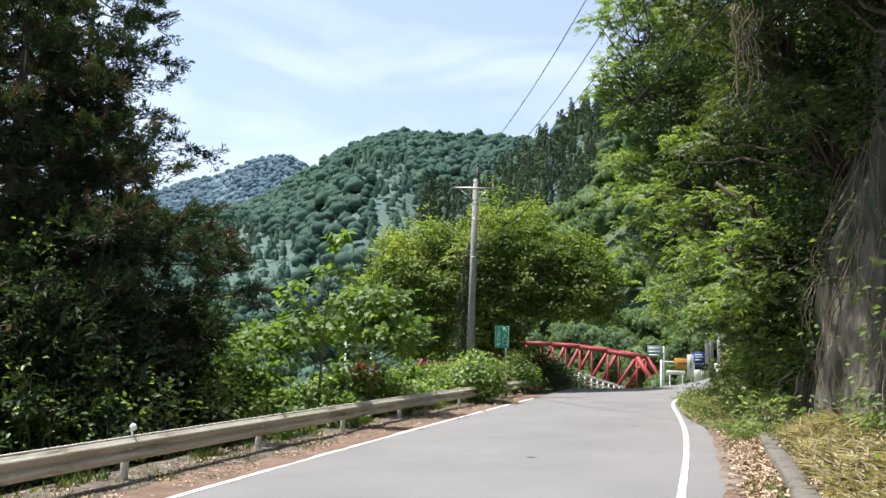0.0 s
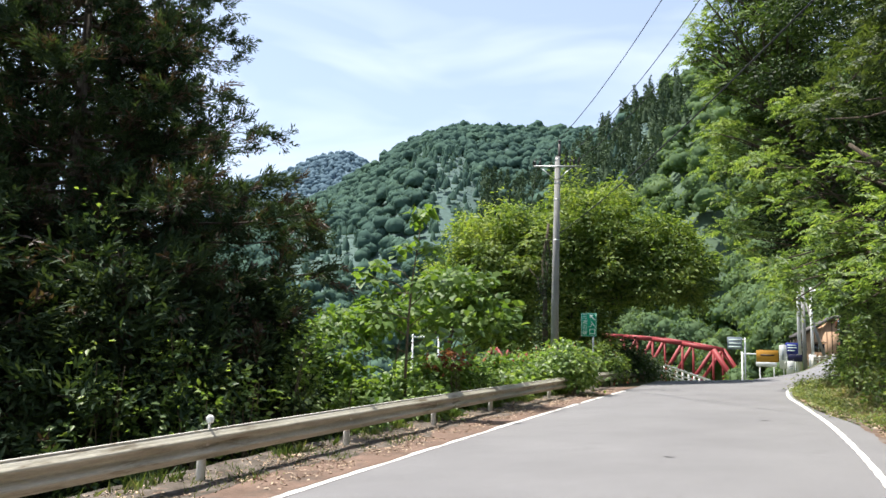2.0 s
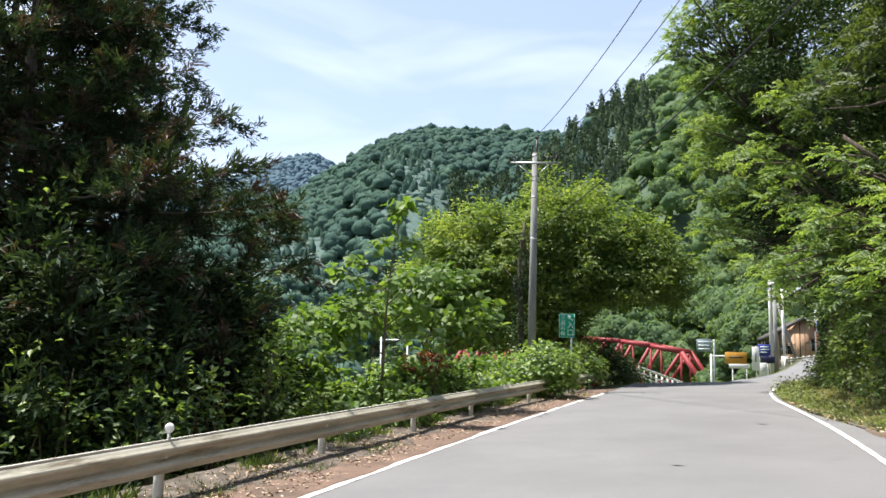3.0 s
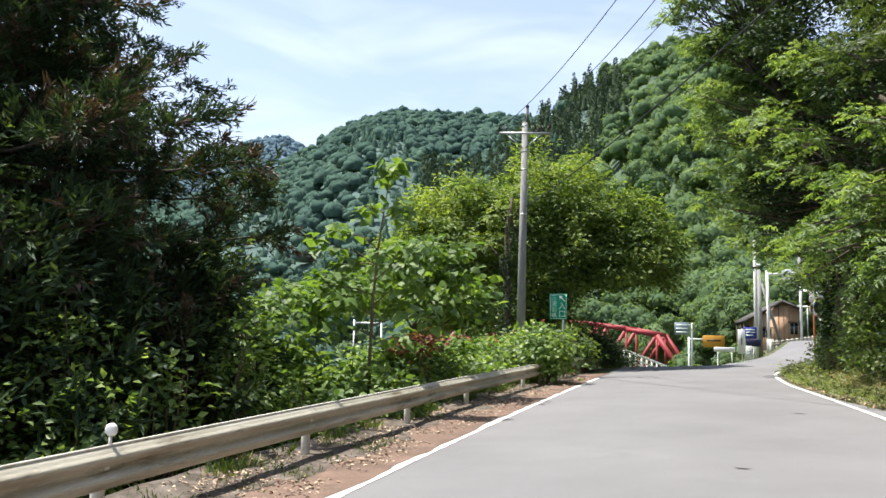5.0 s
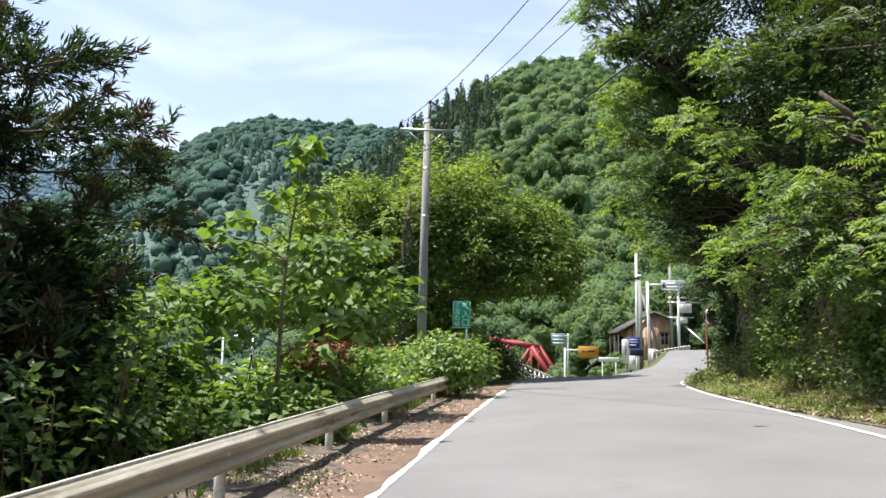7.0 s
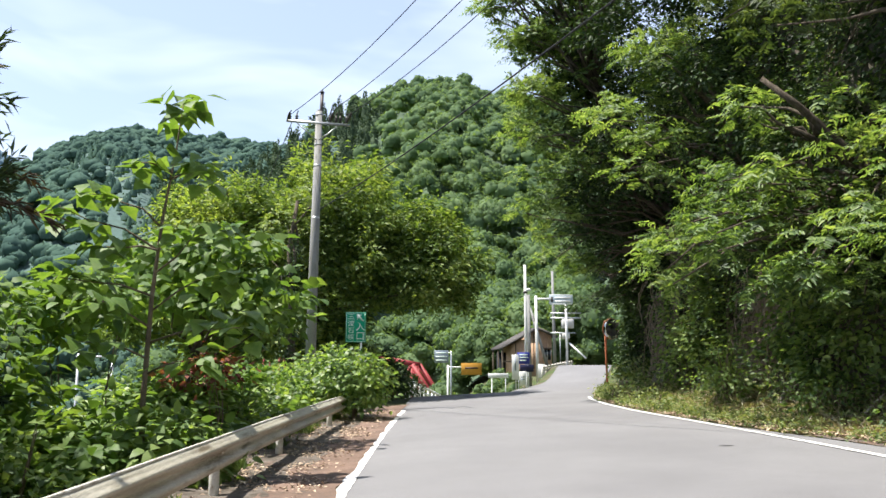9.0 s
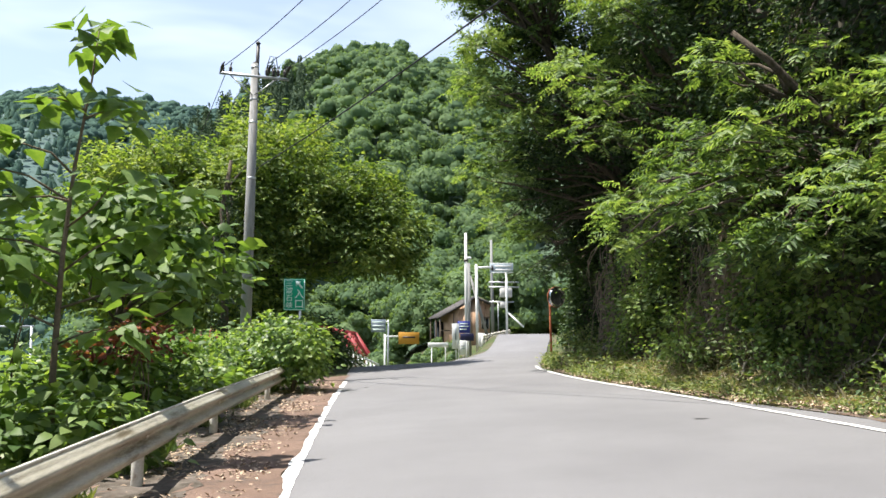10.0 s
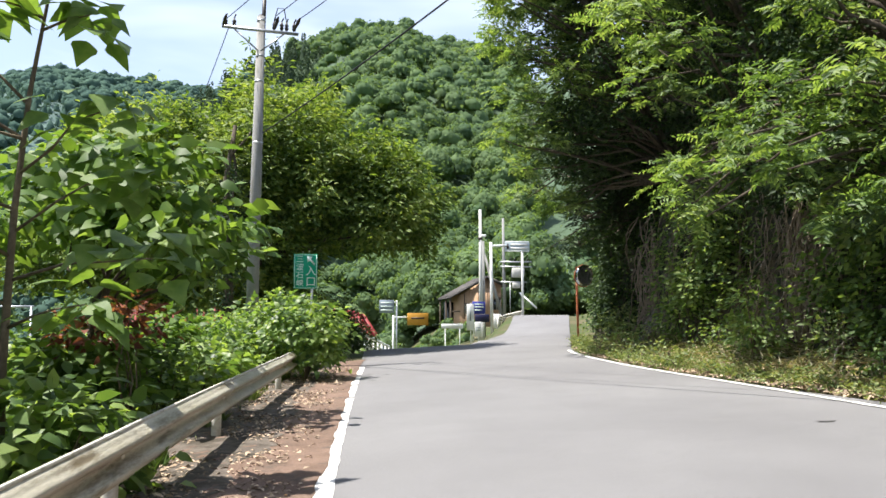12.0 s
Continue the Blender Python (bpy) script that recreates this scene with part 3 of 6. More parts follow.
def beam(ys, xf, zf, out=0.0):
    """One length of corrugated rail, 4 mm thick, seen from the road as two ridges."""
    vs, fs = [], []
    k = len(W_PROFILE)
    for y in ys:
        for px, pz in W_PROFILE:
            vs.append((xf(y) + px + out, y, zf(y) + pz))
        for px, pz in W_PROFILE:
            vs.append((xf(y) + px + out - 0.006, y, zf(y) + pz))
    m = 2 * k
    for i in range(len(ys) - 1):
        for j in range(k - 1):
            a = i * m + j
            fs += [(a, a + 1, a + 1 + m, a + m), (a + k + m, a + k + 1 + m, a + k + 1, a + k)]
        for j in (0, k - 1):
            a = i * m + j
            fs.append((a, a + m, a + m + k, a + k))
    for i in (0, len(ys) - 1):
        for j in range(k - 1):
            a = i * m + j
            fs.append((a, a + k, a + k + 1, a + 1))
    return np.array(vs), np.array(fs)


def rail_x(y):
    return float(xl(y)) - 1.36


def rail_zero(y):
    return -0.03


def guardrail(name, y0, y1, posts, label, mat, caps=()):
    t = thing(name, (rail_x(y0), y0, 0), label, "guardrail")
    edges = [y0] + [p for p in posts if y0 + 1 < p < y1 - 1][1::1] + [y1]
    edges = sorted(set(edges))
    for i in range(len(edges) - 1):
        a, b = edges[i], edges[i + 1] + (0.16 if i < len(edges) - 2 else 0)
        ys = np.linspace(a, b, max(3, int((b - a) / 0.5)))
        bm_ = part("beam", mesh_of("beam", *beam(ys, rail_x, lambda y: rail_zero(y) + 0.31, 0.007 * (i % 2)), mat, True), t)
        top = [(rail_x(y) - 0.052 + 0.007 * (i % 2), y, rail_zero(y) + 0.664) for y in ys]
        part("rolled_edge", mesh_of("rolled_edge", *tube(top, 0.014, 6), RAIL_TOP if mat is RAIL_PAINT else mat, True), bm_)
        for dz in (0.09, 0.26):
            for y in (a + 0.06, a + 0.14):
                part("bolt", mesh_of("bolt", *tube([(rail_x(y), y, rail_zero(y) + 0.31 + dz), (rail_x(y) + 0.045, y, rail_zero(y) + 0.31 + dz)], 0.014, 6), STEEL), bm_)
    for p in posts:
        x = rail_x(p) - 0.115
        z = rail_zero(p)
        post = part("post", mesh_of("post", *tube([(x, p, z - 0.5), (x, p, z + 0.62), (x, p, z + 0.635)], [0.057, 0.057, 0.04], 14), POST_PAINT, True), t)
        part("bracket", mesh_of("bracket", *box(x + 0.06, p, z + 0.485, 0.05, 0.07, 0.2, 0, 0.006), POST_PAINT), post)
    for p in caps:
        x = rail_x(p) - 0.06
        stalk = part("delineator", mesh_of("delineator", *tube([(x, p, 0.55), (x, p, 0.72)], 0.016, 8), POST_PAINT, True), t, "small round reflector on a stalk")
        part("reflector", mesh_of("reflector", *tube([(x + 0.005, p - 0.022, 0.765), (x + 0.005, p - 0.012, 0.765), (x + 0.005, p + 0.012, 0.765), (x + 0.005, p + 0.022, 0.765)], [0.035, 0.055, 0.055, 0.035], 16), WHITE, True), stalk)
    return t


guardrail("guardrail", -9.0, 30.3, [-4.4, -0.4, 3.6, 7.5, 11.4, 15.2, 19.05, 22.8, 28.5], "weathered dirty cream corrugated steel guardrail on white posts", RAIL_PAINT, (11.45,))
guardrail("guardrail", 33.6, 50.0, [34.2, 38.2, 42.2, 46.2, 49.6], "grimy steel guardrail in the shade of a tree", RAIL_PAINT)

# the white bridge approach railing
wr = thing("bridge_railing", (1.4, 50.2, 0.0), "white painted steel railing leading down to the bridge", "railing")
WR = [(1.45 + 0.24 * (y - 50), y, 0.72 - 0.125 * (y - 50)) for y in np.arange(50.2, 61, 1.2)]
for dz, w in ((0.0, 0.13), (-0.32, 0.08), (-0.55, 0.08)):
    for a, b in zip(WR, WR[1:]):
        part("rail", mesh_of("rail", *bar((a[0], a[1], a[2] + dz), (b[0], b[1], b[2] + dz), 0.06, w), WHITE), wr)
for a in WR:
    part("post", mesh_of("post", *bar((a[0] - 0.04, a[1], a[2] - 1.0), (a[0] - 0.04, a[1], a[2] + 0.03), 0.12), WHITE), wr)

# ---- kerb on the right shoulder ----
kerb = thing("kerb", (7.95, 0, 0.35), "mossy low concrete kerb beside the leaf-strewn shoulder", "kerb", kind="structure")
for i in range(16):
    y = -10.1 + i * 2.0
    part("kerb_stone", mesh_of("kerb_stone", *box(7.76 + 0.06 * (y - 9.4) + 0.01 * (i % 3), y + 0.99, 0.43 - 0.06 * (i > 13) + 0.006 * (i % 2), 0.27, 1.97, 0.3, -0.06 + 0.004 * ((i * 7) % 5 - 2), 0.025), KERB), kerb)


# ---- rock face above the right shoulder ----
def cliff_x(y, z):
    base = 9.7 - 0.012 * (y - 14) + 0.25 * max(0.0, y - 45) ** 1.5 + 2.5 * float(smooth((y - 38.3) / 4.5)) + 0.08 * max(0.0, 4 - y)
    lump = 0.35 * math.sin(y * 0.9 + z * 0.35) + 0.22 * math.sin(y * 2.3 - z * 0.6 + 1) + 0.10 * math.sin(y * 5.1 + z * 1.7)
    return base + lump + 0.16 * z + 0.12 * noise.noise((y * 0.8, z * 0.5, 3.0)) + 0.25 * noise.noise((y * 0.35, z * 0.22, 9.0))


def build_cliff():
    ys, zs = np.arange(-20, 54, 0.3), np.concatenate([np.arange(-0.4, 11.5, 0.35), [12.5, 13.2]])
    vs = []
    for z in zs:
        for y in ys:
            foot = float(road_z(8.5, y)) + 0.5
            x = cliff_x(y, z)
            if z > 11.5:
                x += (z - 11.5) * 4.0
            vs.append((x, y, foot + z))
    n, m = len(ys), len(zs)
    i = (np.arange(m - 1)[:, None] * n + np.arange(n - 1)[None, :]).ravel()
    me = mesh_of("rock_face", np.array(vs), np.stack([i, i + n, i + 1 + n, i + 1], 1), ROCK, True)
    solid("rock_face", me, "steep brown-grey rock cutting streaked with dead vines", "rock face", kind="structure")


build_cliff()


# ---- woods on the hills ----
def heart_mesh(rings, sides):
    """A closed blob of rings: corners of radius one, and triangles."""
    q = np.arange(sides) * 2 * np.pi / sides
    v = np.array([(a * np.cos(w), a * np.sin(w), h) for a, h in rings for w in q])
    f = [t for r in range(len(rings) - 1) for w in range(sides) for t in ((r * sides + w, r * sides + (w + 1) % sides, r * sides + sides + (w + 1) % sides), (r * sides + w, r * sides + sides + (w + 1) % sides, r * sides + sides + w))]
    return v, np.array(f)


ROUND = heart_mesh(((0.75, -0.6), (1.0, 0.05), (0.72, 0.66), (0.05, 1.0)), 6)
CONE = heart_mesh(((1.0, 0.0), (0.72, 0.55), (0.4, 0.85), (0.04, 1.06)), 7)


def blobs(rng, shape, centres, radii, rough):
    v, f = shape
    n = len(centres)
    p = v[None] * radii[:, None] * (1 + rough * rng.normal(size=(n, len(v), 1))) + centres[:, None]
    return p.reshape(-1, 3), (f[None] + (np.arange(n) * len(v))[:, None, None]).reshape(-1, 3)


def crowns(rng, xy, rad, tall, lumps, cards, card, sit=0.55, tilt=0.3, wide=0.48, full=0.84):
    """Broadleaf heads on the land: each a dome of rounded leaf masses, each mass covered in leaf sprays."""
    n = len(xy)
    z = land_z(xy[:, 0], xy[:, 1])
    size = rng.uniform(0.7, 1.35, n)
    rad, tall = rad * size, tall * size * rng.uniform(0.85, 1.15, n)
    i = np.repeat(np.arange(n), lumps)
    d = unit(rng.normal(size=(n * lumps, 3)))
    d[:, 2] = np.abs(d[:, 2]) * 1.1 - 0.2
    top = np.arange(n * lumps) % lumps == 0
    d[top] = rng.normal(size=(top.sum(), 3)) * 0.15 + [0, 0, 0.9]
    c = np.stack([xy[i, 0], xy[i, 1], z[i] + tall[i] * sit], 1) + d * np.stack([rad[i] * 0.62, rad[i] * 0.62, tall[i] * 0.3], 1)
    r = rad[i] * wide * rng.uniform(0.75, 1.25, len(i))
    core = blobs(rng, ROUND, c, np.stack([r * full, r * full, r * full * 0.86], 1), 0.15)
    k = np.repeat(np.arange(len(c)), cards)
    e = unit(rng.normal(size=(len(k), 3)) + d[k] * 0.6 + [0, 0, 0.25])
    base = c[k] + e * (r[k] * rng.uniform(0.86, 1.06, len(k)))[:, None] * [1, 1, 0.86]
    along = np.cross(e, rng.normal(size=e.shape)) + e * 0.25 - [0, 0, 0.15]
    w = card * rng.uniform(0.6, 1.35, len(k))
    return join([core, leaves(base, along, e + rng.normal(size=e.shape) * tilt, w, w * 0.7, 0.05, 0.15)])


def spires(rng, xy, rad, tall, cards, card, tilt=0.28):
    """Conifers on the land: slender cones with short boughs."""
    n = len(xy)
    z = land_z(xy[:, 0], xy[:, 1])
    rad, tall = rad * rng.uniform(0.65, 1.3, n), tall * rng.uniform(0.75, 1.25, n)
    i = np.repeat(np.arange(n), cards)
    s = rng.uniform(0, 1, n * cards) ** 0.75
    ang = rng.uniform(0, 2 * np.pi, n * cards)
    rr = (1 - s) * rad[i] * rng.uniform(0.6, 1.1, n * cards)
    base = np.stack([np.cos(ang) * rr + xy[i, 0], np.sin(ang) * rr + xy[i, 1], tall[i] * (0.25 + 0.78 * s) + z[i]], 1)
    out = np.stack([np.cos(ang), np.sin(ang), -0.15 + 0 * s], 1)
    along = np.cross(out, rng.normal(size=out.shape)) + out * 0.7 - [0, 0, 0.2]
    k = rng.uniform(0.6, 1.3, n * cards) * card
    core = blobs(rng, CONE, np.stack([xy[:, 0], xy[:, 1], z + tall * 0.22], 1), np.stack([rad * 0.55, rad * 0.55, tall * 0.48], 1), 0.13)
    return join([core, leaves(base, along, out + [0, 0, 0.25] + rng.normal(size=out.shape) * tilt, k, k * 0.7, 0.05, 0.15)])


def fan(rng, n, az0, az1, r0, r1, gap):
    """Places spread over a sector of the hills, none closer than gap."""
    a, r = np.radians(rng.uniform(az0, az1, n)), np.sqrt(rng.uniform(r0 * r0, r1 * r1, n))
    p = np.stack([MID[0] + r * np.sin(a), MID[1] + r * np.cos(a)], 1)
    cell, keep = {}, []
    for i, q in enumerate(p):
        k = (int(q[0] / gap), int(q[1] / gap))
        if k not in cell:
            cell[k] = 1
            keep.append(i)
    return p[keep]


def build_woods():
    rng = np.random.default_rng(11)
    edge = fan(rng, 1300, -19, 13, 88, 134, 4.2)
    edge = edge[(edge[:, 0] < -34) | (edge[:, 0] > 11.5) | (edge[:, 1] > 121)]
    edge = edge[(edge[:, 0] < 1.5) | (edge[:, 0] > 20.5) | (edge[:, 1] > 96)]
    near = fan(rng, 1500, -17, 13, 126, 195, 5.6)
    mid = fan(rng, 4000, -17, 13, 195, 345, 5.4)
    az = np.degrees(np.arctan2(mid[:, 0] - 3, mid[:, 1] - 6))
    con = (az < -2.5 + 1.5 * np.sin(mid[:, 1] * 0.05)) & (np.hypot(mid[:, 0] - 3, mid[:, 1] - 6) > 215)
    v = [crowns(rng, edge, 3.3, 8.5, 9, 120, 0.55, tilt=0.45), crowns(rng, near, 3.9, 9.0, 9, 60, 0.62, tilt=0.34, wide=0.46), crowns(rng, mid[~con], 3.8, 9.0, 7, 12, 1.0, tilt=0.28, wide=0.48)]
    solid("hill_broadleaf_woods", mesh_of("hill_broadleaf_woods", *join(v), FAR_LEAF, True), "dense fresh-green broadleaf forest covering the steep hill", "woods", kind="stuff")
    far2 = fan(rng, 12000, -38, -6, 225, 640, 6.4)
    low = fan(rng, 900, -42, -9, 105, 225, 6.5)
    a2 = np.degrees(np.arctan2(far2[:, 0] - 3, far2[:, 1] - 6))
    r2 = np.hypot(far2[:, 0] - 3, far2[:, 1] - 6)
    pick = 1.1 + np.sin(a2 * 0.6 + r2 * 0.011) + 0.5 * np.sin(a2 * 1.7 - r2 * 0.02) + (r2 - 470) / 160 > 0.1
    v = [spires(rng, mid[con], 2.5, 11.0, 90, 0.9)]
    solid("hill_conifer_woods", mesh_of("hill_conifer_woods", *join(v), FAR_NEEDLE), "dark conifer plantation along the hill's ridge", "woods", kind="stuff")
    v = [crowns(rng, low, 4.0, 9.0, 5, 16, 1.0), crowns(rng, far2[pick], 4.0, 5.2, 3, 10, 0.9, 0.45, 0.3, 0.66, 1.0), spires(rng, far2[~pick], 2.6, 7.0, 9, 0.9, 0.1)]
    solid("far_hill_woods", mesh_of("far_hill_woods", *join(v), HAZED_WOODS, True), "mixed forest on the far hill, its green tinted bluish for haze", "woods", kind="stuff")
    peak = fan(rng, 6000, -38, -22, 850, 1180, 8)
    solid("peak_woods", mesh_of("peak_woods", *crowns(rng, peak, 4.6, 1.0, 1, 0, 1.0, 0.2, 0.1, 1.0, 1.0), PEAK_WOODS, True), "forest on the distant peak, coloured pale blue for haze", "woods", kind="stuff")
    val = np.concatenate([fan(rng, 420, -46, -4, 62, 150, 6.0), fan(rng, 260, -9, 9, 64, 100, 2.7), fan(rng, 100, 14, 27, 60, 110, 4.0)])
    val = val[(np.abs(val[:, 0] - 10.5) > 3.6) | (val[:, 1] > 76)]
    lane = np.interp(val[:, 1], LANE_Y, LANE_X)
    val = val[(val[:, 0] < lane - 2.5) | (val[:, 0] > lane + 6.5)]
    val = val[(val[:, 0] < -9) | (val[:, 1] > 74) | (val[:, 0] > 15)]
    val = val[(val[:, 0] < -34) | (val[:, 0] > 9.0) | (val[:, 1] > 121) | ((val[:, 1] < 84) & (val[:, 0] < -22))]
    val = val[(val[:, 0] < 9.0) | (val[:, 0] > 19.5) | (val[:, 1] < 80) | (val[:, 1] > 93)]
    val = val[(val[:, 0] < 2.2) | (val[:, 0] > 20) | (val[:, 1] > 94)]
    close = (val[:, 0] > -9) & (val[:, 0] < 12)
    brush = np.concatenate([np.stack([rng.uniform(3.0, 11, 30), rng.uniform(93, 101, 30)], 1), np.stack([rng.uniform(13, 31, 46), rng.uniform(91, 101, 46)], 1)])
    low = np.stack([rng.uniform(3.0, 10.5, 90), rng.uniform(59.5, 84, 90)], 1)
    low = low[low[:, 0] < np.interp(low[:, 1], LANE_Y, LANE_X) - 1.6]
    v = [crowns(rng, brush, 2.0, 3.2, 7, 60, 0.4, tilt=0.45), crowns(rng, val[close], 2.4, 6.0, 8, 70, 0.42, tilt=0.45), crowns(rng, val[~close], 2.7, 6.5, 7, 30, 0.6, tilt=0.45), crowns(rng, low, 0.7, 1.0, 4, 40, 0.2, tilt=0.5)]
    solid("valley_woods", mesh_of("valley_woods", *join(v), FAR_LEAF, True), "bright green trees on the valley floor", "woods", kind="stuff")


build_woods()


# ---- trees and shrubs ----
def at_ground(x, y):
    return (x, y, float(land_z(x, y)))


def leafy_domes(rng, domes, leaf, per, twig):
    """Sprays over the lumpy outer skin of several overlapping domes; those inside a neighbour are left out."""
    cs, os = [], []
    for i, (c, r, n) in enumerate(domes):
        d = unit(rng.normal(size=(n * 2, 3)))
        d = d[d[:, 2] > -0.5][:n]
        lump = np.array([noise.noise((q[0] * 2.1 + i * 7, q[1] * 2.1, q[2] * 2.1)) + 0.6 * noise.noise((q[0] * 6.5, q[1] * 6.5 + i * 5, q[2] * 6.5)) for q in d])
        p = np.array(c) + d * np.array(r) * (0.9 + 0.46 * lump + 0.16 * rng.random(len(d)) ** 6 - 0.3 * rng.random(len(d)) ** 3)[:, None]
        ok = (lump > -0.3) | (rng.random(len(p)) < 0.3)
        for j, (c2, r2, _) in enumerate(domes):
            if j != i:
                ok &= (((p - np.array(c2)) / (np.array(r2) * 0.72)) ** 2).sum(1) > 1
        cs.append(p[ok])
        os.append((d * [1, 1, 0.8] + [0, 0, 0.2])[ok])
    return sprays(rng, np.concatenate(cs), np.concatenate(os), twig, per, leaf, leaf * 0.46, flat=0.5, droop=0.45, up_bias=0.55)


def big_tree():
    rng = np.random.default_rng(5)
    b = at_ground(-2.8, 42.5)
    t = thing("tree", b, "wide round broadleaf tree in full green leaf beside the road", "tree")
    domes = [((-2.0, 42.0, 5.9), (3.3, 3.0, 3.8), 1900), ((1.3, 42.3, 5.2), (2.5, 2.4, 2.8), 1150), ((-5.6, 41.2, 5.0), (3.2, 2.8, 3.6), 1500), ((-3.6, 40.4, 2.6), (3.4, 2.2, 2.2), 900), ((-8.0, 40.6, 3.4), (2.0, 2.0, 2.4), 550)]
    trunk = limb_path(rng, (b[0], b[1], b[2] - 0.3), (-2.5, 42, 7.6), 0.05, 6)
    part("trunk", mesh_of("trunk", *tube(trunk, list(np.linspace(0.3, 0.1, 6)), 10), BARK, True), t)
    for c, r, n in domes:
        for k in range(5):
            e = np.array(c) + rng.normal(size=3) * np.array(r) * 0.42
            s = min(0.8, max(0.2, (c[2] - b[2]) / 12))
            a = np.array(trunk[0]) * (1 - s) + np.array(trunk[-1]) * s
            part("limb", mesh_of("limb", *tube(limb_path(rng, a, e, 0.12, 5), list(np.linspace(0.11, 0.03, 5)), 6), BARK, True), t)
    part("crown", mesh_of("crown", *leafy_domes(rng, domes, 0.23, 14, 0.36), LEAF_TREE), t)
    dark = []
    for c, r, n in domes:
        pc, po = shell(rng, n // 5, c, np.array(r) * 0.72, -0.7, 0.6)
        dark.append(sprays(rng, pc, po, 0.45, 9, 0.3, 0.17))
    part("inner_foliage", mesh_of("inner_foliage", *join(dark), LEAF_TREE), t, "shaded inner foliage")


big_tree()

def ivy_trunk():
    cl = [((-3.0, 38.2, 6.4), (1.0, 1.0, 0.7)), ((-2.2, 38.4, 7.4), (0.9, 0.9, 0.7)), ((-3.6, 38.0, 5.2), (0.9, 0.9, 0.6))]
    t = broadleaf("tree", at_ground(-2.75, 36.6), (-2.6, 37.6, 7.2), cl, 0.15, "leaning dark trunk wrapped in ivy behind the utility pole", "", 231, 0.17, LEAF_TREE, density=1.3, droop=0.5, frond=0.5)
    rng = np.random.default_rng(232)
    q = rng.uniform(0, 1, 150)[:, None]
    p = np.array([(-2.75, 36.6, -0.8)]) * (1 - q) + np.array([(-2.65, 37.3, 6.0)]) * q + rng.normal(size=(150, 3)) * [0.15, 0.15, 0.1]
    part("ivy", mesh_of("ivy", *sprays(rng, p, rng.normal(size=(150, 3)), 0.2, 14, 0.09, 0.07, flat=1.0, droop=0.6), NEEDLE), t, "dark glossy ivy")


ivy_trunk()

